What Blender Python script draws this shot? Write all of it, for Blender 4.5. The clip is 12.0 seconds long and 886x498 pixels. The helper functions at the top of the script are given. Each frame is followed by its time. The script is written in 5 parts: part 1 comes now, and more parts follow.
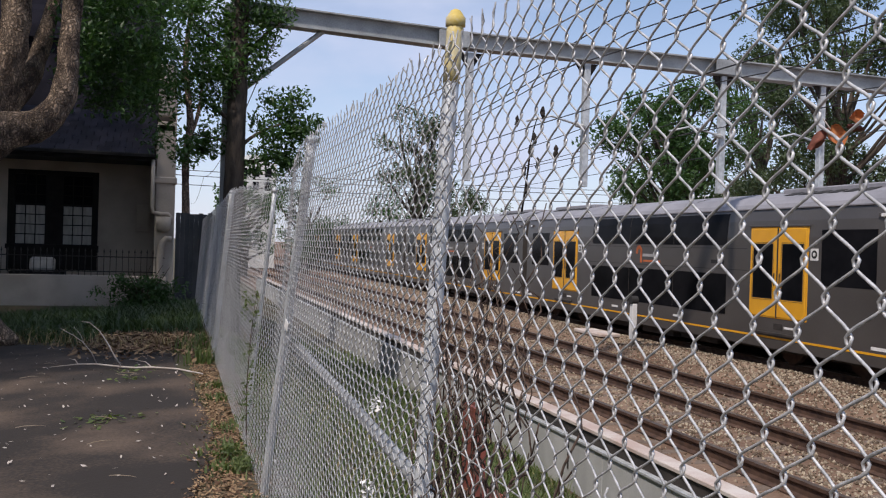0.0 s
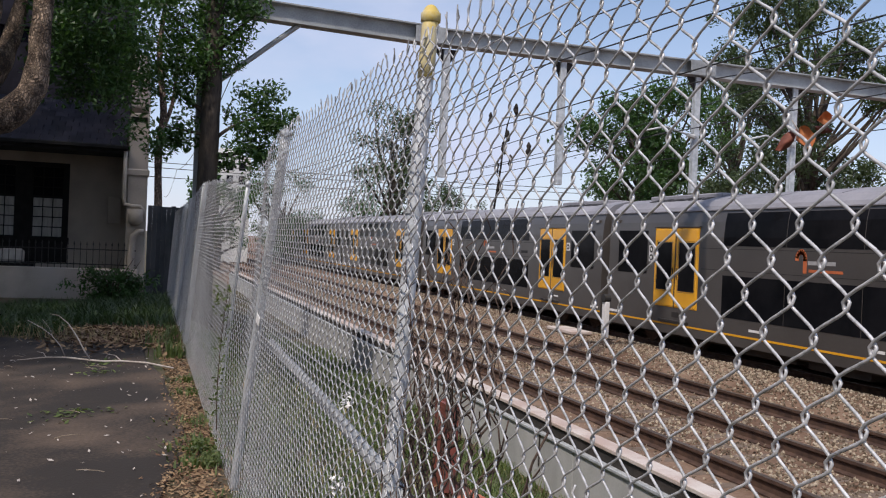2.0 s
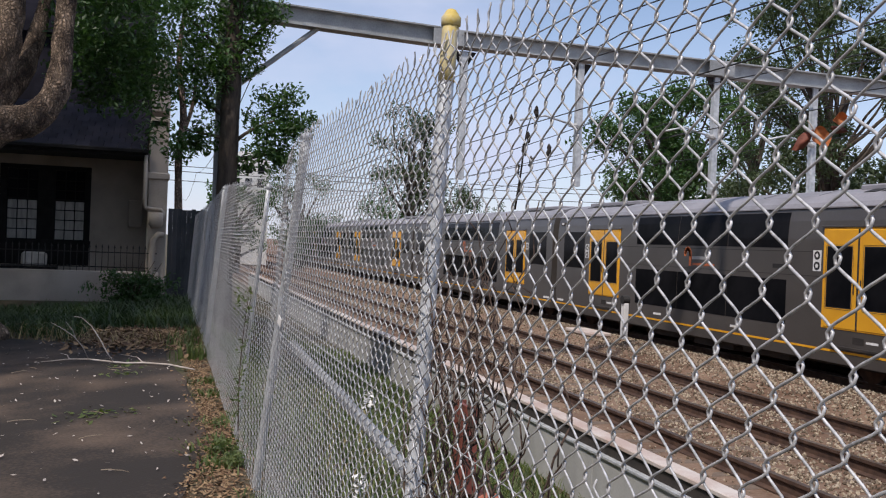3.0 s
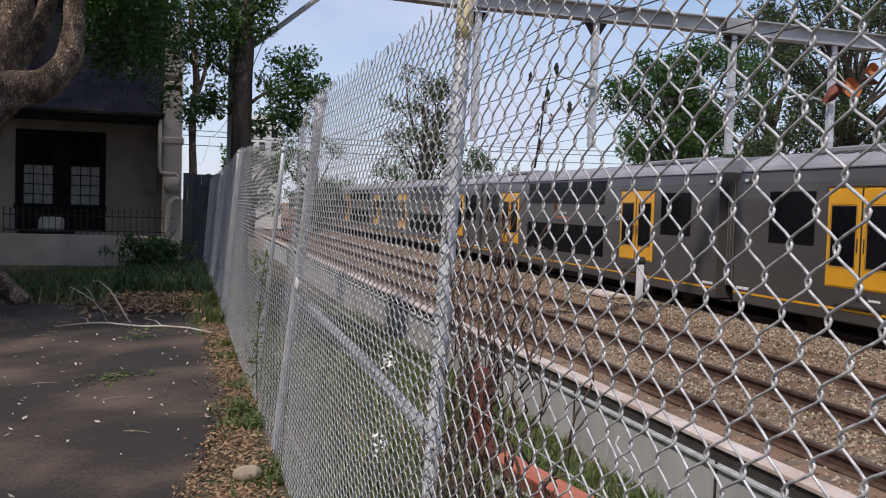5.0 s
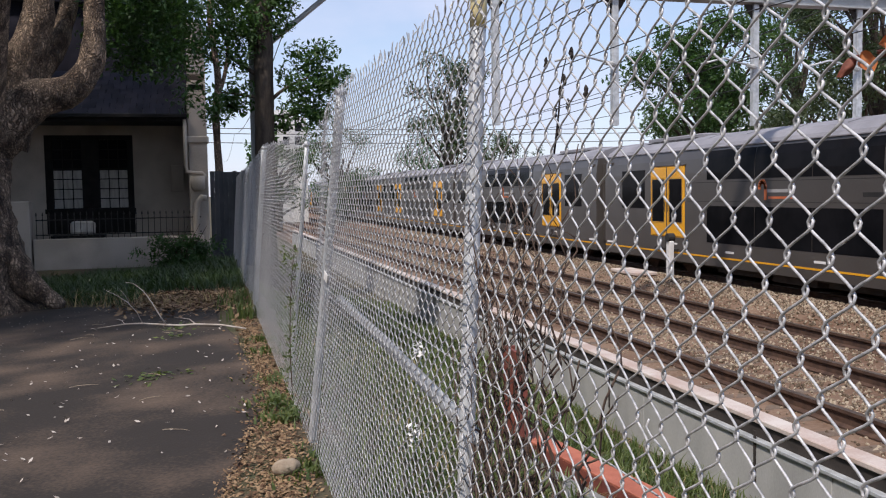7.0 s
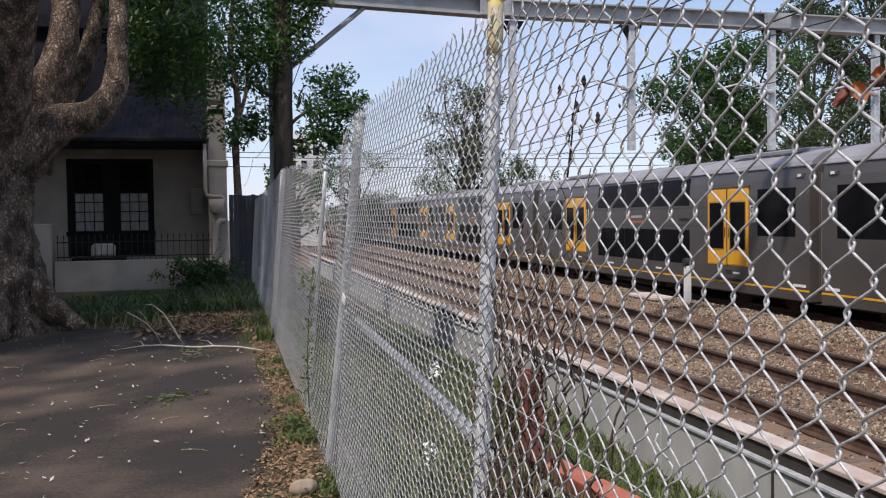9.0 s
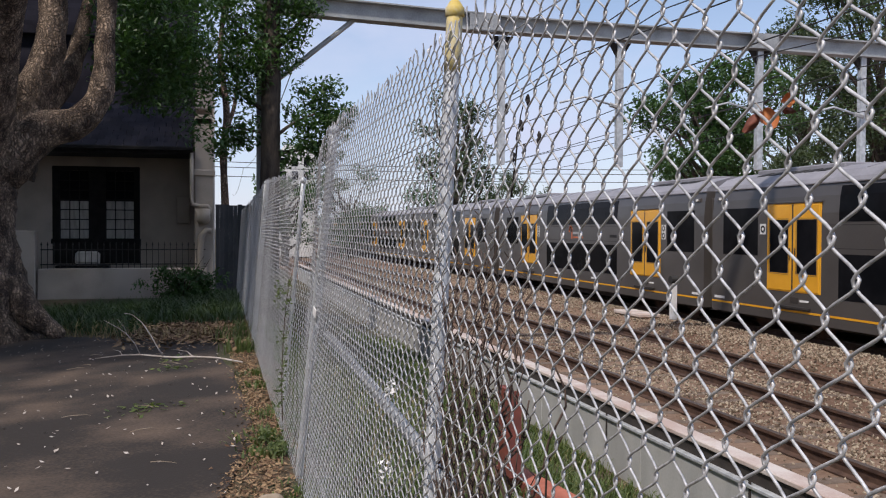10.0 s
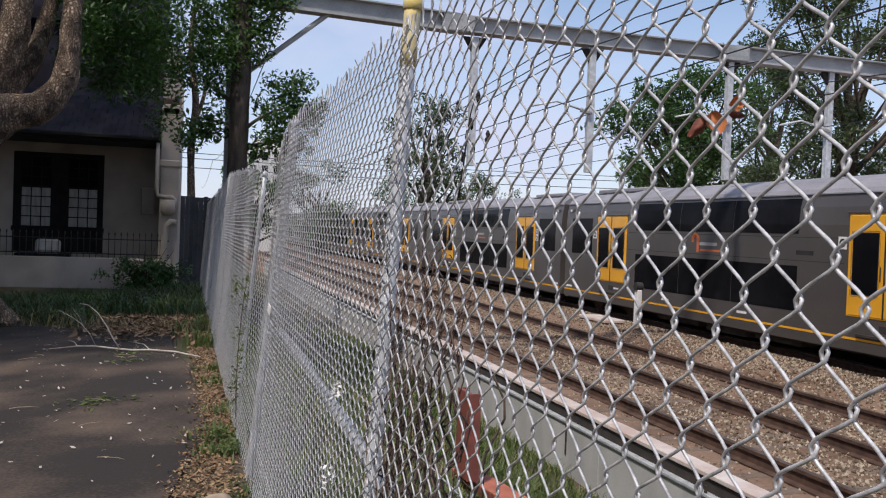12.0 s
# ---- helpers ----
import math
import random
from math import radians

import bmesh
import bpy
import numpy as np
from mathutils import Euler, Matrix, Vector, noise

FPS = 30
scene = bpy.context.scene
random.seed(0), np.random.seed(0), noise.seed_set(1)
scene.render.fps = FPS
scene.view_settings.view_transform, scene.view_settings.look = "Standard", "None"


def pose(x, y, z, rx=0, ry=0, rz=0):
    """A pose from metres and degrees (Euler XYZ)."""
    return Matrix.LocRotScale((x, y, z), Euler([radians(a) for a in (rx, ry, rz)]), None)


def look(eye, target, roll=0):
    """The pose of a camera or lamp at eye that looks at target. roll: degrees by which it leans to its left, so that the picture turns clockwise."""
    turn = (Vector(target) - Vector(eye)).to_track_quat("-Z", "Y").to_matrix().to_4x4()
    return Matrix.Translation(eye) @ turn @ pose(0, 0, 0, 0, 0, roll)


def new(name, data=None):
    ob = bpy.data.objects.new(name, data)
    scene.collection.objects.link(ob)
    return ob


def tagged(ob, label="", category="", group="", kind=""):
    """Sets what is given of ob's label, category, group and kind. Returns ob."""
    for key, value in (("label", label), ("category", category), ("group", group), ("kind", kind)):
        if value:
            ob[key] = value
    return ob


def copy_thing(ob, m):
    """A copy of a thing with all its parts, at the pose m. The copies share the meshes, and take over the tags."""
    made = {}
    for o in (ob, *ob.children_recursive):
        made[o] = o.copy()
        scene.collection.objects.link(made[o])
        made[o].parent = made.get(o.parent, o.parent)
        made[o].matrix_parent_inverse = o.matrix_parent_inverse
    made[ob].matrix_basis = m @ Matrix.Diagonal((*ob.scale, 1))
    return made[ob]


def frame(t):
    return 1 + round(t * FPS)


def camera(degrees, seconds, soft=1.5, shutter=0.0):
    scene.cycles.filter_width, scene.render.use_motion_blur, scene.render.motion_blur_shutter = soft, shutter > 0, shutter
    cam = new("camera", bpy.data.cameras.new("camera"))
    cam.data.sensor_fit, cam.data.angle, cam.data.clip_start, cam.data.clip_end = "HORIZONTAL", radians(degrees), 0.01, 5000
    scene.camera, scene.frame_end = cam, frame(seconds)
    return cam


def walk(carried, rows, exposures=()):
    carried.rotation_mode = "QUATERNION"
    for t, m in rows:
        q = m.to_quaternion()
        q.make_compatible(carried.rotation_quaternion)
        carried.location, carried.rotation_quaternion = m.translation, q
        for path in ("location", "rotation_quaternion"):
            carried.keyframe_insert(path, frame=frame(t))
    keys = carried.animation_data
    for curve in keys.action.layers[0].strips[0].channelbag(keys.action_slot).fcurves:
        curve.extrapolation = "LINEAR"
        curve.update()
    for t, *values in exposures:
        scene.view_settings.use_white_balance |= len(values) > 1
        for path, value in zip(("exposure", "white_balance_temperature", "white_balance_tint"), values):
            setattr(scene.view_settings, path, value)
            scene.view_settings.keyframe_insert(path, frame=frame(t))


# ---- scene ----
cam = camera(52.0, 12.0, 1.15)

PATH = [
    (0, (-0.047, -0.172, 1.505), (0.521, 1.746, 1.497), 1.7),
    (0.5, (-0.038, -0.161, 1.503), (0.544, 1.752, 1.496), 2.2),
    (1, (-0.036, -0.163, 1.501), (0.572, 1.742, 1.488), 2.6),
    (1.5, (-0.031, -0.159, 1.504), (0.619, 1.732, 1.465), 2.9),
    (2, (-0.041, -0.17, 1.505), (0.581, 1.731, 1.491), 2.4),
    (2.5, (-0.054, -0.194, 1.502), (0.537, 1.717, 1.508), 1.8),
    (3, (-0.058, -0.198, 1.501), (0.526, 1.715, 1.49), 2.2),
    (3.2, (-0.061, -0.201, 1.5), (0.523, 1.712, 1.47), 2.4),
    (4.8, (-0.065, -0.189, 1.493), (0.487, 1.732, 1.424), 2.2),
    (5, (-0.067, -0.191, 1.494), (0.489, 1.728, 1.4), 1.8),
    (5.5, (-0.06, -0.185, 1.494), (0.499, 1.73, 1.348), 0.3),
    (6, (-0.049, -0.185, 1.501), (0.486, 1.737, 1.356), -0.5),
    (6.5, (-0.052, -0.19, 1.503), (0.457, 1.739, 1.371), -0.6),
    (8.5, (-0.076, -0.244, 1.505), (0.392, 1.698, 1.404), -1.8),
    (9, (-0.074, -0.259, 1.5), (0.387, 1.686, 1.428), -0.8),
    (9.5, (-0.039, -0.243, 1.505), (0.426, 1.701, 1.45), -0.3),
    (10, (0.027, -0.26, 1.509), (0.509, 1.68, 1.466), 0.2),
    (10.5, (0.073, -0.23, 1.508), (0.588, 1.702, 1.466), 0.5),
    (11, (0.075, -0.239, 1.511), (0.573, 1.698, 1.468), 0.7),
    (11.5, (0.085, -0.219, 1.514), (0.598, 1.714, 1.462), 1.1),
    (12, (0.095, -0.198, 1.512), (0.643, 1.725, 1.47), 2.1),
]
EXPOSURES = [(0, 0.05, 6650, 15), (3.2, 0.04, 6650, 15), (5, 0.03, 6650, 15), (5.5, 0.15, 6650, 15), (6, 0.27, 6650, 15), (6.5, 0.2, 6650, 15), (8.5, 0.22, 6650, 15), (9, 0.17, 6650, 15), (10, 0.07, 6650, 15), (12, 0.07, 6650, 15)]
walk(cam, [(t, look(e, g, r)) for t, e, g, r in PATH], EXPOSURES)

# ---- light ----
SUN = Vector((-0.42, -0.42, 0.82)).normalized()
world = bpy.data.worlds.new("world")
scene.world = world
world.use_nodes = True
wn, wl = world.node_tree.nodes, world.node_tree.links
wn.clear()
w_out = wn.new("ShaderNodeOutputWorld")
w_sky = wn.new("ShaderNodeTexSky")
w_sky.sky_type, w_sky.sun_disc = "NISHITA", False
w_sky.air_density, w_sky.dust_density, w_sky.ozone_density = 1.0, 0.2, 3.0
w_sky.sun_elevation = math.asin(SUN.z)
w_sky.sun_rotation = math.atan2(SUN.x, SUN.y)
w_bg = wn.new("ShaderNodeBackground")
w_bg.inputs["Strength"].default_value = 0.13
w_co = wn.new("ShaderNodeTexCoord")
w_map = wn.new("ShaderNodeMapping")
w_map.inputs["Scale"].default_value = (1.0, 1.0, 2.6)
w_noise = wn.new("ShaderNodeTexNoise")
w_noise.inputs["Scale"].default_value, w_noise.inputs["Detail"].default_value = 2.2, 7
w_ramp = wn.new("ShaderNodeValToRGB")
w_ramp.color_ramp.elements[0].position, w_ramp.color_ramp.elements[1].position = 0.40, 0.62
w_mix = wn.new("ShaderNodeMixRGB")
w_mix.inputs["Color2"].default_value = (4.6, 5.25, 6.8, 1)
wl.new(w_co.outputs["Generated"], w_map.inputs["Vector"])
wl.new(w_map.outputs["Vector"], w_noise.inputs["Vector"])
wl.new(w_noise.outputs["Fac"], w_ramp.inputs["Fac"])
w_sep = wn.new("ShaderNodeSeparateXYZ")
w_low = wn.new("ShaderNodeMapRange")
w_low.inputs["From Min"].default_value, w_low.inputs["From Max"].default_value = 0.02, 0.32
w_low.inputs["To Min"].default_value, w_low.inputs["To Max"].default_value = 0.72, 0.0
w_max = wn.new("ShaderNodeMath")
w_max.operation = "MAXIMUM"
wl.new(w_co.outputs["Generated"], w_sep.inputs[0])
wl.new(w_sep.outputs["Z"], w_low.inputs["Value"])
wl.new(w_low.outputs[0], w_max.inputs[0])
wl.new(w_ramp.outputs["Color"], w_max.inputs[1])
wl.new(w_max.outputs[0], w_mix.inputs["Fac"])
wl.new(w_sky.outputs["Color"], w_mix.inputs["Color1"])
wl.new(w_mix.outputs["Color"], w_bg.inputs["Color"])
wl.new(w_bg.outputs["Background"], w_out.inputs["Surface"])
sun = new("sun", bpy.data.lights.new("sun", "SUN"))
sun.data.energy, sun.data.angle, sun.data.color = 3.4, radians(3.5), (1.0, 0.95, 0.87)
sun.matrix_world = look((0, 0, 60), Vector((0, 0, 60)) - SUN)


# ---- materials ----
def mat(name, c1, c2=None, rough=0.8, metal=0.0, scale=8.0, fine=90.0, bump=0.15, dist=0.01, spread=(0.35, 0.65), spec=0.5, stretch=(1, 1, 1), vary=0.0, island=False):
    """Two colours mixed at a coarse and a fine scale, with relief from the fine grain."""
    m = bpy.data.materials.new(name)
    m.use_nodes = True
    n, l = m.node_tree.nodes, m.node_tree.links
    b = n["Principled BSDF"]
    c2 = c2 or tuple(v * 0.7 for v in c1)
    co = n.new("ShaderNodeTexCoord")
    mp = n.new("ShaderNodeMapping")
    mp.inputs["Scale"].default_value = stretch
    l.new(co.outputs["Object"], mp.inputs["Vector"])
    coarse, grain = n.new("ShaderNodeTexNoise"), n.new("ShaderNodeTexNoise")
    coarse.inputs["Scale"].default_value, coarse.inputs["Detail"].default_value = scale, 6
    grain.inputs["Scale"].default_value, grain.inputs["Detail"].default_value = fine, 3
    l.new(mp.outputs["Vector"], coarse.inputs["Vector"])
    l.new(mp.outputs["Vector"], grain.inputs["Vector"])
    add = n.new("ShaderNodeMath")
    add.operation = "MULTIPLY_ADD"
    add.inputs[1].default_value, add.inputs[2].default_value = 0.35, -0.175
    l.new(grain.outputs["Fac"], add.inputs[0])
    both = n.new("ShaderNodeMath")
    both.operation = "ADD"
    l.new(coarse.outputs["Fac"], both.inputs[0])
    l.new(add.outputs[0], both.inputs[1])
    last = both.outputs[0]
    if vary:
        info = n.new("ShaderNodeNewGeometry" if island else "ShaderNodeObjectInfo")
        more = n.new("ShaderNodeMath")
        more.operation = "MULTIPLY_ADD"
        more.inputs[1].default_value = vary
        l.new(info.outputs["Random Per Island" if island else "Random"], more.inputs[0])
        shift = n.new("ShaderNodeMath")
        shift.operation = "SUBTRACT"
        shift.inputs[1].default_value = vary / 2
        l.new(last, more.inputs[2])
        l.new(more.outputs[0], shift.inputs[0])
        last = shift.outputs[0]
    ramp = n.new("ShaderNodeValToRGB")
    ramp.color_ramp.elements[0].position, ramp.color_ramp.elements[1].position = spread
    ramp.color_ramp.elements[0].color, ramp.color_ramp.elements[1].color = (*c1, 1), (*c2, 1)
    l.new(last, ramp.inputs["Fac"])
    l.new(ramp.outputs["Color"], b.inputs["Base Color"])
    b.inputs["Roughness"].default_value, b.inputs["Metallic"].default_value = rough, metal
    b.inputs["Specular IOR Level"].default_value = spec
    if bump:
        bp = n.new("ShaderNodeBump")
        bp.inputs["Strength"].default_value, bp.inputs["Distance"].default_value = bump, dist
        l.new(both.outputs[0], bp.inputs["Height"])
        l.new(bp.outputs["Normal"], b.inputs["Normal"])
    return m


def leaf_mat(name, c1, c2, trans=0.35):
    m = mat(name, c1, c2, rough=0.5, scale=3, fine=30, bump=0, vary=0.7, island=True, spread=(0.2, 0.8))
    n, l = m.node_tree.nodes, m.node_tree.links
    b, out = n["Principled BSDF"], n["Material Output"]
    tr, mix = n.new("ShaderNodeBsdfTranslucent"), n.new("ShaderNodeMixShader")
    tr.inputs["Color"].default_value = (c2[0] * 1.6, c2[1] * 1.9, c2[2], 1)
    mix.inputs["Fac"].default_value = trans
    l.new(b.outputs[0], mix.inputs[1])
    l.new(tr.outputs[0], mix.inputs[2])
    l.new(mix.outputs[0], out.inputs["Surface"])
    return m


ASPHALT = mat("asphalt", (0.022, 0.0165, 0.013), (0.150, 0.104, 0.073), rough=0.92, scale=0.95, fine=42, bump=0.9, dist=0.006, spread=(0.44, 0.86))
SOIL = mat("soil", (0.10, 0.07, 0.045), (0.055, 0.06, 0.025), rough=0.95, scale=1.6, fine=60, bump=0.8, dist=0.03)
TRACKBED = mat("trackbed", (0.115, 0.06, 0.034), (0.23, 0.15, 0.10), rough=0.95, scale=0.5, fine=16, bump=1.0, dist=0.04, spread=(0.35, 0.62))
BALLAST = mat("ballast", (0.10, 0.07, 0.045), (0.40, 0.325, 0.235), rough=0.95, scale=7, fine=40, bump=0.8, dist=0.03, vary=0.6, island=True)
GALV = mat("galvanised steel", (0.38, 0.38, 0.375), (0.72, 0.71, 0.70), rough=0.45, metal=0.35, scale=60, fine=420, bump=0.25, dist=0.0008)
GALV_OLD = mat("weathered galvanised steel", (0.42, 0.44, 0.45), (0.62, 0.64, 0.65), rough=0.6, metal=0.35, scale=9, fine=120, bump=0.2, dist=0.002)
BEAM = mat("grey steel beam", (0.26, 0.27, 0.27), (0.42, 0.43, 0.43), rough=0.6, metal=0.2, scale=1.6, fine=30, bump=0.1, dist=0.004)
CAPPAINT = mat("faded yellow paint", (0.60, 0.44, 0.10), (0.62, 0.56, 0.38), rough=0.6, scale=18, fine=120, bump=0.2, dist=0.002)
RUST = mat("rusty rail steel", (0.05, 0.026, 0.018), (0.10, 0.055, 0.036), rough=0.85, scale=6, fine=60, bump=0.4, dist=0.004)
RAILTOP = mat("worn rail head", (0.11, 0.075, 0.055), (0.17, 0.13, 0.10), rough=0.5, metal=0.5, scale=3, fine=40, bump=0.1)
SLEEPER = mat("weathered sleeper", (0.11, 0.075, 0.052), (0.20, 0.15, 0.115), rough=0.95, scale=5, fine=50, bump=0.5)
CONCRETE = mat("grey concrete", (0.33, 0.33, 0.32), (0.45, 0.445, 0.43), rough=0.9, scale=1.6, fine=60, bump=0.25, dist=0.006, stretch=(1, 1, 0.5))
COPING = mat("pale weathered coping", (0.46, 0.35, 0.30), (0.60, 0.54, 0.49), rough=0.85, scale=1.8, fine=40, bump=0.3, dist=0.004)
OXIDE_SUNLIT = mat("sunlit red oxide paint", (0.46, 0.15, 0.09), (0.34, 0.10, 0.06), rough=0.8, scale=5, fine=50, bump=0.2)
OXIDE = mat("red oxide paint", (0.24, 0.065, 0.045), (0.14, 0.045, 0.035), rough=0.7, scale=6, fine=60, bump=0.2)
CARGREY = mat("dark grey train paint", (0.066, 0.058, 0.053), (0.082, 0.073, 0.067), rough=0.3, scale=0.7, fine=20, bump=0.0)
ROOFGREY = mat("grey train roof paint", (0.21, 0.205, 0.22), (0.29, 0.28, 0.30), rough=0.55, scale=0.8, fine=14, bump=0.05)
BELLOWS = mat("pale grey bellows", (0.20, 0.19, 0.175), (0.30, 0.285, 0.26), rough=0.7, scale=3, fine=40, bump=0.1)
YELLOW = mat("yellow door paint", (0.80, 0.39, 0.03), (0.74, 0.35, 0.025), rough=0.22, scale=2, fine=40, bump=0)
DARKGLASS = mat("tinted glass", (0.006, 0.0065, 0.008), (0.012, 0.012, 0.014), rough=0.08, scale=1, fine=6, bump=0.0, spec=0.12)
DARKGLASS.node_tree.nodes["Principled BSDF"].inputs["IOR"].default_value = 1.2
BLACK = mat("black rubber", (0.012, 0.012, 0.012), (0.03, 0.028, 0.026), rough=0.8, scale=3, fine=40, bump=0.2)
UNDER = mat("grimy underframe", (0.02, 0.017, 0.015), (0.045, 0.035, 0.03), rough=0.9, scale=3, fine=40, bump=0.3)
WHITE = mat("white paint", (0.80, 0.79, 0.77), (0.70, 0.68, 0.65), rough=0.6, scale=8, fine=70, bump=0.1)
LETTER = mat("pale grey print", (0.42, 0.41, 0.40), (0.34, 0.33, 0.32), rough=0.5, scale=4, fine=40, bump=0)
ORANGE = mat("orange print", (0.62, 0.16, 0.05), (0.52, 0.13, 0.045), rough=0.5, scale=4, fine=40, bump=0)
RENDERWALL = mat("cream rendered wall", (0.36, 0.315, 0.265), (0.49, 0.43, 0.37), rough=0.9, scale=1.3, fine=45, bump=0.25, dist=0.006)
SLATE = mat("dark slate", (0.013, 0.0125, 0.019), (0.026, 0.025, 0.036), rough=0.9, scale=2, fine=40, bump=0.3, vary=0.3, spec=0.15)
IRON = mat("black wrought iron", (0.012, 0.012, 0.013), (0.025, 0.022, 0.02), rough=0.6, scale=10, fine=80, bump=0.2)
TIMBER_BLACK = mat("black painted timber", (0.010, 0.010, 0.011), (0.020, 0.019, 0.019), rough=0.8, scale=5, fine=70, bump=0.15, spec=0.2)
CURTAIN = mat("pale lace curtain", (0.50, 0.49, 0.46), (0.34, 0.33, 0.31), rough=0.9, scale=5, fine=60, bump=0.2, stretch=(3, 1, 0.6))


def bark_mat(name, c1, c2, plates=19.0):
    """Scaly bark: plates split by dark fissures, over a coarse two-colour mottle."""
    m = mat(name, c1, c2, rough=0.95, scale=4.5, fine=60, bump=0, stretch=(1, 1, 0.55), spread=(0.40, 0.62))
    n, l = m.node_tree.nodes, m.node_tree.links
    b = n["Principled BSDF"]
    co, mp, warp, vo = n.new("ShaderNodeTexCoord"), n.new("ShaderNodeMapping"), n.new("ShaderNodeTexNoise"), n.new("ShaderNodeTexVoronoi")
    mp.inputs["Scale"].default_value = (1, 1, 0.42)
    warp.inputs["Scale"].default_value, warp.inputs["Detail"].default_value = 6, 7
    vo.feature, vo.inputs["Scale"].default_value = "DISTANCE_TO_EDGE", plates
    shift = n.new("ShaderNodeVectorMath")
    shift.operation = "MULTIPLY_ADD"
    shift.inputs[1].default_value = (0.22, 0.22, 0.22)
    l.new(co.outputs["Object"], warp.inputs["Vector"])
    l.new(co.outputs["Object"], mp.inputs["Vector"])
    l.new(warp.outputs["Color"], shift.inputs[0])
    l.new(mp.outputs["Vector"], shift.inputs[2])
    l.new(shift.outputs[0], vo.inputs["Vector"])
    gap = n.new("ShaderNodeMapRange")
    gap.inputs["From Max"].default_value, gap.inputs["To Min"].default_value = 0.34, 0.26
    l.new(vo.outputs["Distance"], gap.inputs["Value"])
    mul = n.new("ShaderNodeMixRGB")
    mul.blend_type = "MULTIPLY"
    mul.inputs["Fac"].default_value = 1.0
    old = b.inputs["Base Color"].links[0].from_socket
    l.new(old, mul.inputs["Color1"])
    l.new(gap.outputs[0], mul.inputs["Color2"])
    l.new(mul.outputs[0], b.inputs["Base Color"])
    bp = n.new("ShaderNodeBump")
    bp.inputs["Strength"].default_value, bp.inputs["Distance"].default_value = 1.0, 0.05
    l.new(gap.outputs[0], bp.inputs["Height"])
    l.new(bp.outputs["Normal"], b.inputs["Normal"])
    return m


BARK = bark_mat("rough brown bark", (0.115, 0.076, 0.053), (0.56, 0.41, 0.295))
BARK_DARK = mat("dark bark", (0.035, 0.026, 0.02), (0.085, 0.066, 0.05), rough=0.95, scale=6, fine=30, bump=0.8, dist=0.03, stretch=(1, 1, 0.3))
DARKTWIG = mat("dark dried stem", (0.018, 0.014, 0.012), (0.04, 0.03, 0.025), rough=0.9, scale=9, fine=60, bump=0.2)
TWIG = mat("dead twig", (0.055, 0.034, 0.025), (0.12, 0.08, 0.06), rough=0.9, scale=9, fine=60, bump=0.3)
PALEBRANCH = mat("bleached branch", (0.34, 0.29, 0.25), (0.50, 0.45, 0.40), rough=0.9, scale=9, fine=60, bump=0.4)
LEAF = leaf_mat("dark green leaf", (0.021, 0.050, 0.017), (0.062, 0.125, 0.036), 0.28)
GUM = leaf_mat("olive leaf", (0.035, 0.055, 0.025), (0.075, 0.105, 0.05), 0.25)
# verge grass: a darker copy of the grass colour, with the shade put in
SHADE_GRASS = leaf_mat("shade-darkened grass blade", (0.022, 0.045, 0.014), (0.065, 0.10, 0.032), 0.2)
GRASS = leaf_mat("grass blade", (0.045, 0.075, 0.02), (0.13, 0.16, 0.05), 0.25)
STRAW = mat("dry grass", (0.34, 0.27, 0.13), (0.22, 0.17, 0.08), rough=0.9, scale=6, fine=40, bump=0, vary=0.7, island=True)
LITTER = mat("dead leaf", (0.10, 0.05, 0.025), (0.33, 0.22, 0.12), rough=0.85, scale=6, fine=40, bump=0.1, vary=0.9, island=True, spread=(0.2, 0.85))
DARKLEAF = mat("red brown dead leaf", (0.24, 0.06, 0.03), (0.12, 0.035, 0.02), rough=0.7, scale=60, fine=300, bump=0.3, dist=0.001)
RUSTLEAF = mat("orange dead leaf", (0.62, 0.23, 0.075), (0.40, 0.13, 0.045), rough=0.6, scale=14, fine=90, bump=0.3, dist=0.003)
FARWHITE = mat("white facade", (0.62, 0.61, 0.58), (0.72, 0.71, 0.68), rough=0.9, scale=0.3, fine=4, bump=0)
CABLE = mat("black cable", (0.02, 0.02, 0.02), (0.035, 0.035, 0.035), rough=0.6, scale=5, fine=40, bump=0)
LATCH = mat("grey paling", (0.05, 0.055, 0.06), (0.09, 0.094, 0.10), rough=0.9, scale=3, fine=50, bump=0.3, stretch=(1, 1, 0.3), vary=0.4)
KERB = mat("mossy kerb concrete", (0.13, 0.125, 0.11), (0.24, 0.235, 0.22), rough=0.95, scale=3, fine=50, bump=0.5)
TANSTONE = mat("tan stone", (0.26, 0.20, 0.14), (0.38, 0.31, 0.23), rough=0.9, scale=14, fine=90, bump=0.4)
CERAMIC = mat("grey porcelain", (0.36, 0.36, 0.35), (0.46, 0.46, 0.45), rough=0.3, bump=0)


# ---- mesh helpers ----
def part(name, bm, material, parent=None, label="", smooth=False):
    me = bpy.data.meshes.new(name)
    bm.to_mesh(me)
    bm.free()
    me.materials.append(material)
    if smooth:
        me.polygons.foreach_set("use_smooth", [True] * len(me.polygons))
    ob = new(name, me)
    ob.parent = parent
    return tagged(ob, label)


def raw(name, verts, faces, material, parent=None, label="", smooth=False):
    me = bpy.data.meshes.new(name)
    me.from_pydata([tuple(v) for v in verts], [], faces)
    me.materials.append(material)
    if smooth:
        me.polygons.foreach_set("use_smooth", [True] * len(me.polygons))
    ob = new(name, me)
    ob.parent = parent
    return tagged(ob, label)


def thing(name, m, label, category, group="", kind=""):
    ob = new(name)
    ob.matrix_world = m
    ob.empty_display_size = 0.2
    return tagged(ob, label, category, group, kind)


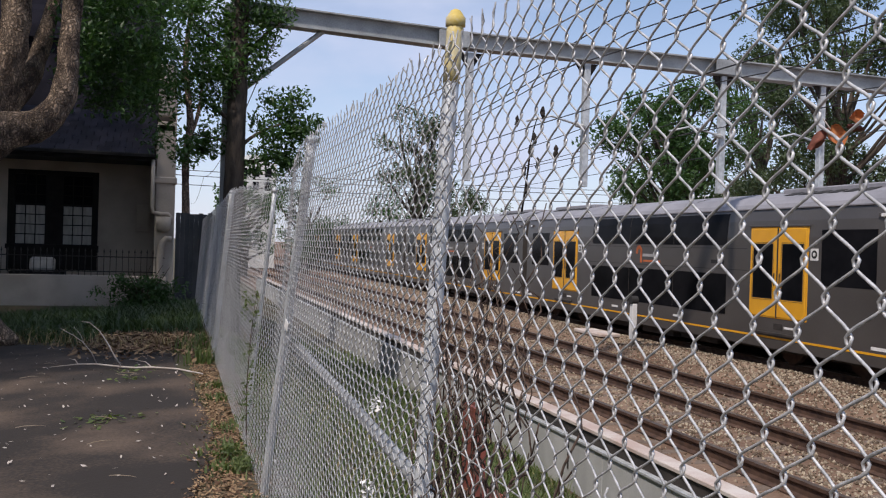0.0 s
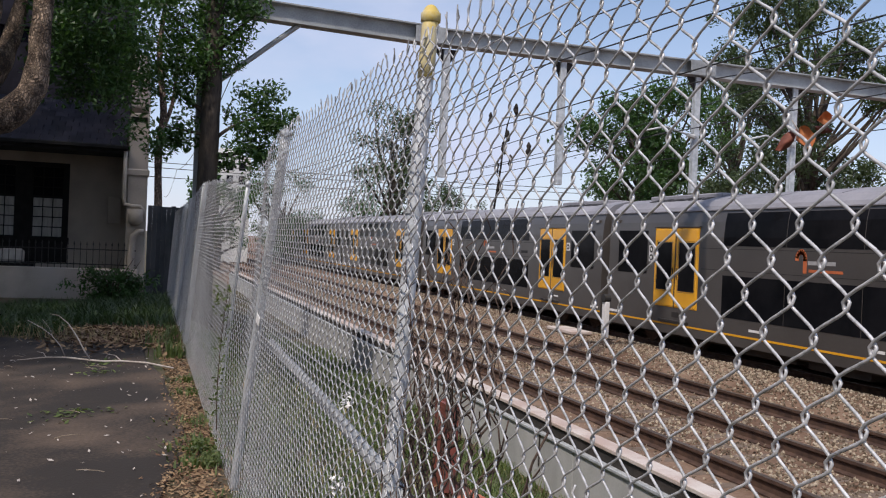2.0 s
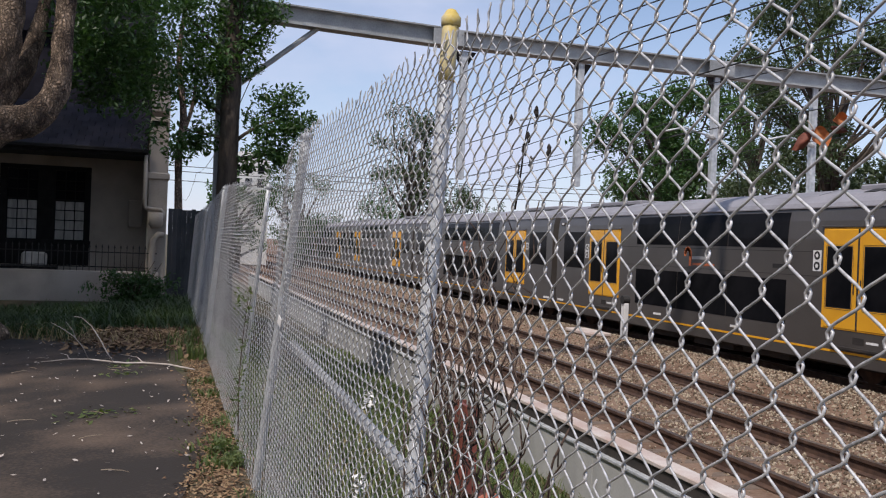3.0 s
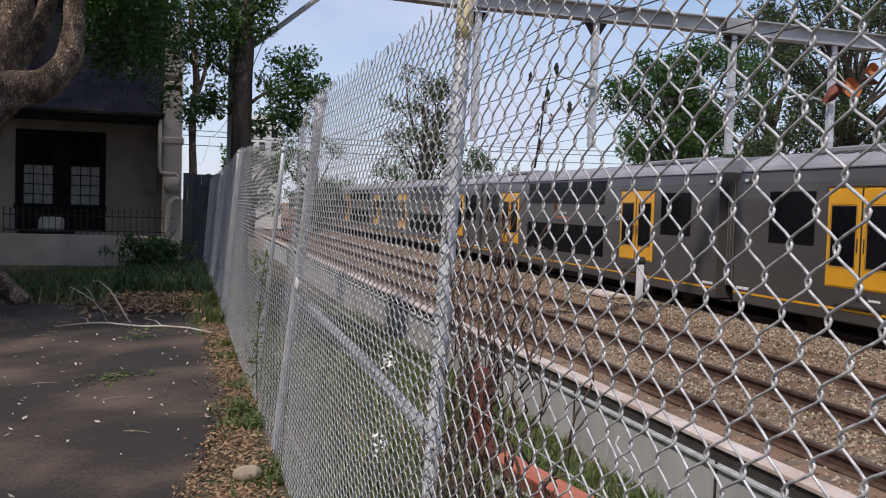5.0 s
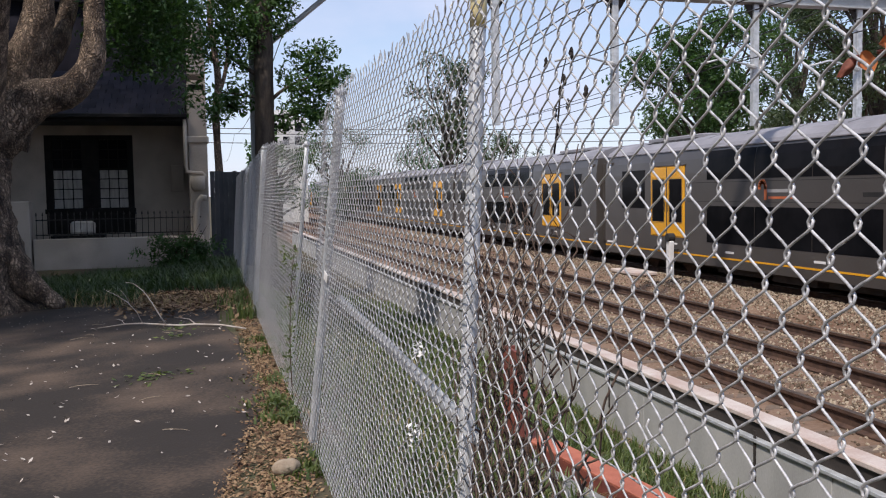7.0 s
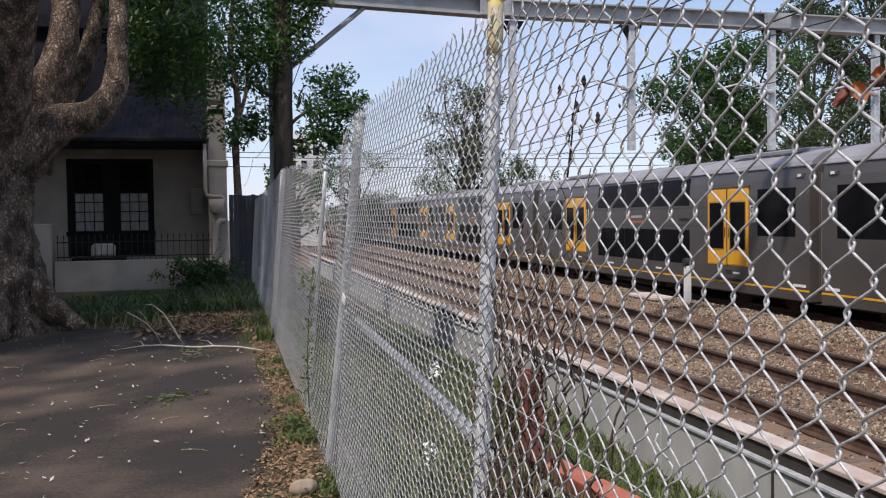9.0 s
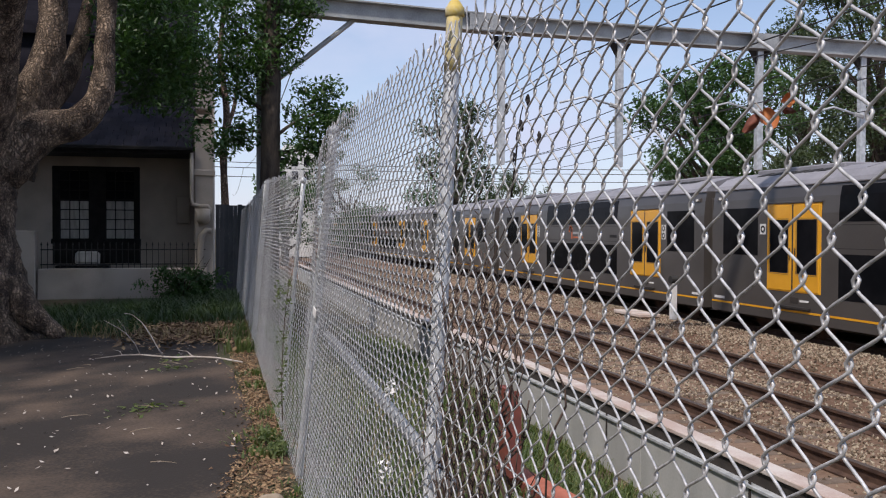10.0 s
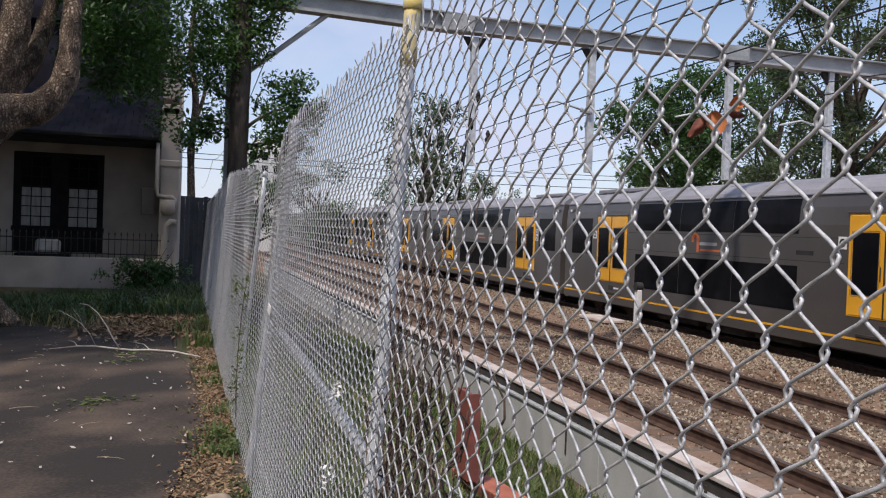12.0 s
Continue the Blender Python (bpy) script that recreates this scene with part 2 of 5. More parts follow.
def box(bm, x0, x1, y0, y1, z0, z1, bevel=0.0, m=None):
    r = bmesh.ops.create_cube(bm, size=1)
    vs = r["verts"]
    for v in vs:
        v.co = Vector(((x0 + x1) / 2 + v.co.x * (x1 - x0), (y0 + y1) / 2 + v.co.y * (y1 - y0), (z0 + z1) / 2 + v.co.z * (z1 - z0)))
    if m:
        for v in vs:
            v.co = m @ v.co
    if bevel:
        es = list({e for v in vs for e in v.link_edges})
        bmesh.ops.bevel(bm, geom=es, offset=bevel, segments=1, affect="EDGES")
    return bm


def boxed(x0, x1, y0, y1, z0, z1, bevel=0.0, m=None):
    return box(bmesh.new(), x0, x1, y0, y1, z0, z1, bevel, m)


def tube_data(points, radii, sides=8, caps=True):
    """Vertices and faces of a tube along points, with one radius for all or one each."""
    pts = [Vector(p) for p in points]
    if not hasattr(radii, "__len__"):
        radii = [radii] * len(pts)
    verts, faces = [], []
    a = None
    for i, p in enumerate(pts):
        d = (pts[min(i + 1, len(pts) - 1)] - pts[max(i - 1, 0)])
        d = d.normalized() if d.length > 1e-9 else Vector((0, 0, 1))
        if a is None:
            a = d.cross(Vector((0.13, 0.21, 1)) if abs(d.z) < 0.9 else Vector((1, 0.2, 0)))
        a = (a - d * a.dot(d)).normalized()
        b = d.cross(a)
        for k in range(sides):
            t = 2 * math.pi * k / sides
            verts.append(p + radii[i] * (a * math.cos(t) + b * math.sin(t)))
    for i in range(len(pts) - 1):
        for k in range(sides):
            k2 = (k + 1) % sides
            faces.append((i * sides + k, i * sides + k2, (i + 1) * sides + k2, (i + 1) * sides + k))
    if caps:
        faces.append(tuple(range(sides))[::-1])
        faces.append(tuple((len(pts) - 1) * sides + k for k in range(sides)))
    return verts, faces


def join(*datas):
    verts, faces = [], []
    for v, f in datas:
        o = len(verts)
        verts += v
        faces += [tuple(i + o for i in face) for face in f]
    return verts, faces


def tube(name, points, radii, material, parent=None, sides=8, label=""):
    v, f = tube_data(points, radii, sides)
    return raw(name, v, f, material, parent, label, smooth=True)


def extrude(profile, y0, y1):
    """A closed profile of (x, z) drawn along y."""
    n = len(profile)
    verts = [(x, y0, z) for x, z in profile] + [(x, y1, z) for x, z in profile]
    faces = [(i, (i + 1) % n, n + (i + 1) % n, n + i) for i in range(n)]
    faces += [tuple(range(n))[::-1], tuple(range(n, 2 * n))]
    return verts, faces


def smoothstep(a, b, v):
    t = min(1, max(0, (v - a) / (b - a)))
    return t * t * (3 - 2 * t)


def lerp(table, v):
    """Straight lines between (v, value) pairs."""
    for (a, p), (b, q) in zip(table, table[1:]):
        if v <= b:
            return p + (q - p) * min(1, max(0, (v - a) / (b - a)))
    return table[-1][1]


# ---- ground ----
def drive_z(x, y):
    return 0.05 * (max(-5, min(x, 0.5)) - 0.475) - 0.005 * (min(max(y, -5), 30) - 5)


def ground_z(x, y):
    """The height of the ground: the yard, the bank below the fence and the rail bed."""
    n = noise.noise((x * 0.9, y * 0.9, 0))
    if x < 0.55:
        z = drive_z(x, y) - 0.024 + 0.012 * n
    elif x < 5.3:
        z = drive_z(0.5, y) - 0.03 + lerp([(0.55, 0), (1.2, -0.30), (3.2, -1.22), (4.4, -1.62), (5.3, -1.72)], x) + 0.05 * n
    else:
        z = -1.33 + 0.025 * n + 0.20 * smoothstep(11.2, 11.9, x) * (1 - smoothstep(13.4, 14.2, x))
    if y > 21.5 and x < 0.5:
        z = max(z, -0.12)
    return z


def sheet(name, xs, ys, zf, material, label, category):
    verts = [(x, y, zf(x, y)) for y in ys for x in xs]
    w = len(xs)
    faces = [(j * w + i, j * w + i + 1, (j + 1) * w + i + 1, (j + 1) * w + i) for j in range(len(ys) - 1) for i in range(w - 1)]
    ob = raw(name, verts, faces, material, smooth=True)
    return tagged(ob, label, category, kind="structure")


GX = [-900, -300, -100, -40, -20, -12, -8, -6] + [-5 + 0.25 * i for i in range(44)] + [6 + 0.3 * i for i in range(50)] + [22, 26, 32, 45, 80, 200, 500, 1500]
GY = [-400, -80, -30, -15] + [-8 + 0.4 * i for i in range(100)] + [32.5, 34, 36, 40, 46, 55, 70, 90, 130, 200, 400, 900, 2000]
ground = sheet("ground", GX, GY, ground_z, TRACKBED, "brown earth and stone rail bed with a weedy bank", "ground")
ground.data.materials.append(SOIL)
for poly in ground.data.polygons:
    if poly.center.x < 5.25:
        poly.material_index = 1


def drive_edge(y):
    """Where the asphalt ends towards the fence, ragged."""
    return lerp([(-20, -0.2), (3.6, -0.16), (4.6, -0.03), (5.6, 0.16), (6.9, 0.33), (8.5, 0.30), (10.4, 0.26), (12.5, 0.16), (13.6, 0.0)], y) + 0.05 * noise.noise((0, y * 1.7, 3))


def far_edge(x):
    return lerp([(-30, 15.6), (-2.4, 14.9), (-0.84, 13.5), (0.18, 12.5), (1, 12.0)], x) + 0.12 * noise.noise((x * 1.3, 0, 5))


dv, df = [], []
DN, DM = 60, 90
for j in range(DM + 1):
    for i in range(DN + 1):
        u, v = i / DN, j / DM
        y0 = -15 + v * 30
        e = drive_edge(y0)
        x = e - (1 - u) ** 1.6 * 20
        y = -15 + v * (far_edge(x) + 15)
        x = min(x, drive_edge(y))
        dv.append((x, y, drive_z(x, y) + 0.012 * noise.noise((x * 0.6, y * 0.6, 8))))
for j in range(DM):
    for i in range(DN):
        a = j * (DN + 1) + i
        df.append((a, a + 1, a + DN + 2, a + DN + 1))
skirt = [j * (DN + 1) + DN for j in range(DM + 1)] + [DM * (DN + 1) + i for i in range(DN - 1, -1, -1)]
for a, b in zip(skirt, skirt[1:]):
    o = len(dv)
    dv += [(dv[a][0], dv[a][1], dv[a][2] - 0.09), (dv[b][0], dv[b][1], dv[b][2] - 0.09)]
    df.append((a, o, o + 1, b))
tagged(raw("driveway", dv, df, ASPHALT, smooth=True), "dark worn asphalt driveway with a ragged edge", "driveway", kind="structure")


# ---- chain link fence ----
PITCH = 0.077
WIRE = 0.0019


def fence_x(y, z):
    """The leaning, slightly buckled plane of the mesh."""
    x = 0.49 + 0.068 * z
    x += 0.05 * math.exp(-((y - 5.9) / 0.55) ** 2) * smoothstep(0.1, 1.2, z)
    x += 0.008 * noise.noise((y * 0.8, z * 0.6, 2)) * smoothstep(3.0, 4.5, y)
    return x


def fence_top(y):
    return lerp([(-1, 2.0), (2.0, 2.005), (3.3, 2.01), (4.6, 2.03), (5.3, 1.98), (6.4, 1.90), (8.0, 1.95), (11.6, 2.09), (14.6, 2.0), (25, 1.9)], y)


def fence_foot(y):
    return drive_z(0.5, y) - 0.02


fence = thing("chain_link_fence", pose(0, 0, 0), "leaning galvanised chain link fence with twisted wire tips", "fence")


def mesh_panel(y0, y1, sides, steps, radius, PITCH=PITCH, rise=PITCH):
    """One stretch of mesh, woven of upright zigzag wires that hook into their neighbours."""
    datas = []
    k0, k1 = math.ceil((y0 - 0.679) / (PITCH / 2)), math.ceil((y1 - 0.679) / (PITCH / 2))
    for k in range(k0, k1):
        yc = 0.679 + (k + 0.5) * PITCH / 2
        top, foot = fence_top(yc), fence_foot(yc)
        n = int((top - foot) / rise * steps)
        pts = []
        for i in range(n + 1):
            z = top - i * rise / steps
            phi = 2 * math.pi * (z - 1.461) / rise + (-1 if k % 2 == 0 else 1) * math.pi / 2
            s = math.asin(0.62 * math.sin(phi)) / math.asin(0.62)
            off = s * (PITCH / 4 + radius * 2.3)
            wob = 0.004 * noise.noise((yc * 3, z * 2.0, 7)) * (1 - smoothstep(2.0, 4.0, yc))
            pts.append(Vector((fence_x(yc + off, z) + 1.15 * radius * math.cos(phi), yc + off + wob, z + wob)))
        a = random.uniform(-0.006, 0.006)
        tip = Vector((fence_x(yc, top), yc + (PITCH / 4 if k % 2 else -PITCH / 4), top + 0.012))
        if tip.y + a < y1:
            h = random.uniform(0.022, 0.05)
            pts[:0] = [tip + Vector((random.uniform(-0.012, 0.012), a * 2, h)), tip + Vector((0.002 if k % 2 else -0.002, a, h * 0.4)), tip]
        datas.append(tube_data(pts, radius, sides, caps=False))
    v, f = join(*datas)
    return raw("wire_mesh", v, f, GALV, fence, smooth=True)


mesh_panel(-0.6, 2.0, 6, 12, WIRE)
# the stretch beyond the near post is of a finer mesh, those after it are pulled wider and flatter
mesh_panel(2.0, 4.8, 5, 9, 0.0021, 0.072, 0.056)
mesh_panel(4.8, 8.4, 4, 8, 0.0016, 0.110, 0.068)
mesh_panel(8.4, 11.8, 4, 6, 0.0016, 0.110, 0.068)
mesh_panel(11.8, 18.0, 3, 6, 0.0016, 0.110, 0.068)
mesh_panel(18.0, 23.2, 3, 4, 0.0016, 0.110, 0.068)


def fence_post(y_foot, y_top, top, r=0.026, painted=False):
    zf = fence_foot(y_foot) - 0.25
    d = 0.024
    p = lambda s: Vector((0.49 + d + 0.068 * (zf + (top - zf) * s), y_foot + (y_top - y_foot) * s, zf + (top - zf) * s))
    post = tube("post", [p(i / 8) for i in range(9)], r, GALV_OLD, fence, 12)
    if painted:
        tube("paint_band", [p(0.93), p(0.955), p(0.985), p(1.0)], r + 0.0015, CAPPAINT, post, 12, "flaking yellow paint band")
        c = p(1.0)
        prof = [(r + 0.002, -0.012), (r + 0.006, -0.010), (r + 0.006, 0.012), (r + 0.002, 0.016), (r * 0.95, 0.022), (r * 0.6, 0.032), (r * 0.2, 0.036)]
        v, f = tube_data([c + Vector((0, 0, h)) for _, h in prof], [w for w, _ in prof], 14)
        raw("post_cap", v, f, CAPPAINT, post, "domed yellow post cap", smooth=True)
    else:
        c = p(1.0)
        v, f = tube_data([c + Vector((0, 0, h)) for h in (-0.01, 0.015, 0.03)], [r + 0.004, r + 0.004, r * 0.4], 10)
        raw("post_cap", v, f, GALV_OLD, post, smooth=True)
    return post


fence_post(1.96, 2.15, 2.10, 0.021, True)
fence_post(5.44, 4.75, 2.05)
fence_post(7.0, 6.45, 1.86, 0.016)
fence_post(12.6, 11.9, 2.11, 0.034)
fence_post(17.1, 15.8, 2.05)
fence_post(19.6, 19.3, 1.95)
fence_post(23.2, 23.2, 1.9)
# a strand that has sprung loose
tube("loose_wire", [(fence_x(y, z) + 0.010, y, z) for y, z in [(1.044, 1.153), (1.052, 1.14), (1.035, 1.13), (1.009, 1.123), (0.992, 1.116), (0.991, 1.104), (1.005, 1.091), (1.032, 1.082)]], 0.0019, GALV, fence, 6, "sprung bent end of wire")
# rail between the two nearest posts, straining wires along the mesh
tube("brace_rail", [(fence_x(y, 0.97) + 0.05, y, 0.94 - 0.03 * (4.9 - y) + 0.012 * math.sin((y - 2) * 1.1)) for y in [1.98 + 0.3 * i for i in range(10)]], 0.021, BEAM, fence, 8, "dull grey pipe rail behind the mesh")
for zw in (0.25, 1.05, 1.93):
    tube("straining_wire", [(fence_x(y, min(zw, fence_top(y) - 0.08)) + 0.008, y, min(zw, fence_top(y) - 0.08)) for y in [-0.5 + 0.5 * i for i in range(48)]], 0.0018, GALV, fence, 4)


# ---- railway ----
RAIL_Z = -1.12
SEC = [(-0.07, 0), (0.07, 0), (0.07, 0.012), (0.012, 0.03), (0.010, 0.115), (0.036, 0.13), (0.036, 0.160), (-0.036, 0.160), (-0.036, 0.13), (-0.010, 0.115), (-0.012, 0.03), (-0.07, 0.012)]
SEC = [(1.25 * x, 1.25 * z) for x, z in SEC]
for rx in (7.08, 8.85, 10.68, 14.45, 15.95):
    rail = thing("rail", pose(rx, 0, RAIL_Z - 0.20), "rusty brown steel running rail on sleepers", "rail", "rails")
    v, f = extrude(SEC, -60, 260)
    raw("rail_web", v, f, RUST, rail)
    raw("rail_head", *extrude([(-0.042, 0.2002), (0.042, 0.2002), (0.042, 0.204), (-0.042, 0.204)], -60, 260), RAILTOP, rail, "worn shiny rail head")
sleeper_me = None
for tx0, tx1, ya, yb in ((6.6, 9.35, 4, 50), (10.2, 11.1, 8, 50)):
    y = ya
    while y < yb:
        if sleeper_me is None or tx0 != sleeper_me[0]:
            bm = boxed(tx0, tx1, -0.12, 0.12, -0.10, 0.02, 0.012)
            ob = part("sleeper", bm, SLEEPER)
            sleeper_me = (tx0, ob.data)
            ob.location = (0, y, RAIL_Z - 0.222)
        else:
            ob = new("sleeper", sleeper_me[1])
            ob.location = (random.uniform(-0.05, 0.05), y + random.uniform(-0.02, 0.02), RAIL_Z - 0.222 + random.uniform(-0.012, 0.004))
        tagged(ob, "grey weathered timber sleeper under the rails", "sleeper", "sleepers")
        y += 0.66


def stones(name, n, area, size, material, label, category, zf=ground_z):
    """Loose angular stones, thinning with distance."""
    verts, faces = [], []
    base = [Vector(c) for c in ((1, 0, 0), (-1, 0, 0), (0, 1, 0), (0, -1, 0), (0, 0, 0.8), (0, 0, -0.6))]
    tri = [(0, 2, 4), (2, 1, 4), (1, 3, 4), (3, 0, 4), (2, 0, 5), (1, 2, 5), (3, 1, 5), (0, 3, 5)]
    for _ in range(n):
        x, y = area()
        s = random.uniform(*size)
        r = Euler((random.uniform(0, 6), random.uniform(0, 6), random.uniform(0, 6))).to_matrix()
        c = Vector((x, y, zf(x, y) + s * 0.25))
        o = len(verts)
        verts += [c + s * (r @ Vector((b.x * random.uniform(0.6, 1.2), b.y * random.uniform(0.6, 1.1), b.z * random.uniform(0.6, 1)))) for b in base]
        faces += [tuple(i + o for i in t) for t in tri]
    return tagged(raw(name, verts, faces, material), label, category, kind="stuff")


def bed(x0, x1, y0, y1):
    return lambda: (random.uniform(x0, x1), y0 + (y1 - y0) * random.random() ** 1.7)


stones("ballast_stones", 24000, bed(10.9, 14.3, 9, 60), (0.016, 0.046), BALLAST, "pale brown crushed stone ballast beside the train", "ballast")
stones("ballast_stones", 19000, bed(7.2, 10.6, 6, 60), (0.016, 0.046), BALLAST, "brown crushed stone ballast between the rails", "ballast")
stones("gravel", 1600, bed(5.5, 7.0, 6, 40), (0.010, 0.034), BALLAST, "scattered stones on brown earth", "gravel")

# retaining wall with a pale coping
wall = thing("retaining_wall", pose(5.2, 0, 0), "grey concrete retaining wall with a pale weathered coping", "wall", kind="structure")
y = 3.0
while y < 60:
    L = 3.6
    part("wall_panel", boxed(0, 0.16, y + 0.006, y + L - 0.006, -1.95, -1.07, 0.008), CONCRETE, wall)
    part("coping", boxed(0.02, 0.25, y + 0.004, y + L - 0.004, -0.885, -0.83, 0.01), COPING, wall, "pale coping slab stained pink")
    y += L
part("ledge", boxed(-0.03, 0.14, 3, 60, -1.065, -1.03, 0.004), GALV_OLD, wall, "galvanised cable tray edge")
# recess back in near-black, so the shade under the coping is painted in
part("tray_back", boxed(0.05, 0.28, 3, 60, -1.03, -0.885, 0.0), UNDER, wall, "recess back below the coping, coloured dark for its shade")
for y in (4.6, 7.75, 11.2, 15.0):
    part("wall_strap", boxed(-0.012, 0.0, y, y + 0.035, -1.5, -0.95), UNDER, wall, "dark steel strap")

# drain pipe and slab on the bank
beam_ = thing("steel_beam", pose(3.02, 8.85, -1.02, 0, 0, 8.5), "red oxide painted steel beam lying along the bank", "beam")
part("web", boxed(-0.07, 0.07, -6.0, 0.1, -0.05, -0.02, 0.004), OXIDE, beam_)
# top flange gets a brighter orange: the sun on it is in the colour
part("top_flange", boxed(-0.13, 0.13, -6.0, 0.1, 0.0, 0.022, 0.004), OXIDE_SUNLIT, beam_, "top flange in a brighter orange red for the sunlight on it")
part("side_flange", boxed(-0.13, -0.11, -6.0, 0.1, -0.24, 0.0, 0.004), OXIDE, beam_)
for k in range(5):
    part("packer", boxed(-0.06, 0.06, -5.4 + 1.3 * k, -5.2 + 1.3 * k, -0.5, -0.05), OXIDE, beam_)
kerb = thing("concrete_kerb", pose(2.62, 8.6, 0, 0, 0, 8.5), "grey weathered concrete kerb along the bank", "kerb")
part("kerb_block", boxed(-0.16, 0.12, -6.0, 1.5, -1.6, -1.03, 0.02), KERB, kerb)
bol = thing("steel_post", pose(2.85, 8.45, -0.95), "rusty red oxide steel channel post on the bank", "post")
raw("post_web", *extrude([(-0.02, 0), (0.02, 0), (0.02, 0.86), (-0.02, 0.86)], -0.2, 0.2), OXIDE, bol)
raw("post_flange", *extrude([(0.02, 0), (0.10, 0), (0.10, 0.86), (0.02, 0.86)], -0.2, -0.17), OXIDE, bol)
raw("post_flange", *extrude([(0.02, 0), (0.10, 0), (0.10, 0.86), (0.02, 0.86)], 0.17, 0.2), OXIDE, bol)

# trackside marker
mk = thing("track_marker", pose(12.45, 22.9, -1.0), "white painted trackside marker post with dark lamp", "marker")
part("board", boxed(-0.07, 0.07, -0.10, 0.10, 0, 1.02, 0.012), WHITE, mk)
part("side_plate", boxed(-0.075, 0.075, 0.10, 0.13, 0.1, 1.06, 0.004), BLACK, mk)
v, f = tube_data([(-0.10, 0, 1.12), (0.10, 0, 1.12)], 0.12, 12)
raw("lamp_head", v, f, BLACK, mk, "small dark signal lamp")
part("bracket", boxed(-0.03, 0.03, -0.03, 0.03, 1.0, 1.12), BLACK, mk)
slab = thing("cover_slab", pose(12.5, 25.3, -1.09), "pale flat concrete pit cover beside the track", "cover")
part("lid", boxed(-0.35, 0.35, -0.9, 0.9, 0, 0.10, 0.02), COPING, slab)


# ---- train ----
SIDE = [(-1.5, 0.40), (-1.5, 3.05), (-1.47, 3.45), (-1.40, 3.76)]
ROOF = [(-1.42, 3.762), (-1.36, 3.86), (-1.1, 4.05), (-0.6, 4.19), (0, 4.24)]


def bars(bm, x, y, z, w, h, rows):
    """Plain bars for writing too small to read."""
    for k in range(rows):
        zz = z + (rows - 1 - k) * h * 1.5
        ww = w * (1, 0.85, 0.7)[k % 3]
        box(bm, x - 0.004, x, y, y + ww, zz, zz + h)


def train_car(rear, front, half, w0, w1, logo, sign, tall):
    """A double deck car, origin at rail level, running towards +y; rear and front: from the door's middle to the car's ends;
    half: from the middle to a door; w0, w1: the windows' stretch; logo: where the mark is; sign: the side of the doors that has one."""
    car = thing("train_car", pose(0, 0, 0), "dark grey double deck train car with yellow doors", "train car", "cars of the train")
    gap0, gap1 = (0.245 if rear < 4.5 else 0.40), (0.245 if front < 4.5 else 0.40)
    y0, y1 = -half - rear + gap0, half + front - gap1
    prof = SIDE + [(-x, z) for x, z in SIDE[::-1]]
    raw("body", *extrude(prof, y0, y1), CARGREY, car)
    rp = ROOF + [(-x, z) for x, z in ROOF[-2::-1]]
    raw("roof", *extrude(rp, y0 + 0.05, y1 - 0.05), ROOFGREY, car, "grey curved roof", smooth=False)
    part("gutter", boxed(-1.445, -1.39, y0, y1, 3.73, 3.77, 0.006), ROOFGREY, car)
    part("yellow_stripe", boxed(-1.506, -1.5, y0, y1, 0.63, 0.68), YELLOW, car, "thin yellow line along the sill")
    for zz in (2.22, 2.76):
        part("panel_seam", boxed(-1.503, -1.5, -half + 1.2, half - 1.2, zz, zz + 0.012), BLACK, car)
    # windows of the two decks
    for z0, z1, n in ((2.84, 3.66, 3), (1.06, 2.10, 3)):
        w = (w1 - w0) / n
        for k in range(n):
            a = w0 + k * w
            bm = bmesh.new()
            tilt = lambda z: -1.5 if z < 3.05 else (-1.5 + 0.075 * (z - 3.05) if z < 3.45 else -1.47 + 0.226 * (z - 3.45))
            zs = [z0, (z0 + z1) / 2, z1] if z1 < 3 else [z0, 3.05, 3.45, z1]
            vs = [[bm.verts.new((tilt(z) - dx, yy, z)) for z in zs] for yy, dx in ((a + 0.012, 0.006), (a + w - 0.012, 0.006))]
            for i in range(len(zs) - 1):
                bm.faces.new((vs[0][i], vs[0][i + 1], vs[1][i + 1], vs[1][i]))
            back = bmesh.ops.extrude_face_region(bm, geom=list(bm.faces))
            for v in [g for g in back["geom"] if isinstance(g, bmesh.types.BMVert)]:
                v.co.x += 0.004
            bmesh.ops.recalc_face_normals(bm, faces=bm.faces)
            part("window", bm, DARKGLASS, car)
    # doors
    for d in (-half, half):
        door = part("door_surround", boxed(-1.512, -1.44, d - 1.07, d + 1.07, 1.12, 3.30, 0.01), YELLOW, car, "yellow door surround")
        for e in (-1, 1):
            a, b = sorted((d + e * 0.016, d + e * 1.01))
            part("door_leaf", boxed(-1.524, -1.47, a, b, 1.15, 3.26, 0.012), YELLOW, door)
            a, b = sorted((d + e * 0.17, d + e * 0.93))
            part("pane_seal", boxed(-1.527, -1.5, a - 0.03, b + 0.03, 1.55, 2.93, 0.03), BLACK, door, "black rubber pane seal")
            part("pane", boxed(-1.530, -1.5, a, b, 1.58, 2.90, 0.02), DARKGLASS, door)
            part("grab_handle", boxed(-1.545, -1.524, d + e * 0.10 - 0.014, d + e * 0.10 + 0.014, 1.9, 2.2, 0.006), BLACK, door)
        part("seal", boxed(-1.527, -1.5, d - 0.022, d + 0.022, 1.14, 3.27), BLACK, door, "black rubber centre seal")
        part("door_track", boxed(-1.535, -1.5, d - 1.12, d + 1.12, 3.305, 3.345, 0.006), CARGREY, car)
        part("step", boxed(-1.56, -1.44, d - 0.7, d + 0.7, 0.72, 0.78, 0.006), UNDER, car)
        part("footwell", boxed(-1.506, -1.44, d - 0.22, d + 0.10, 0.86, 1.0), UNDER, car, "foothold drawn as a flat dark patch")
        bm = bmesh.new()
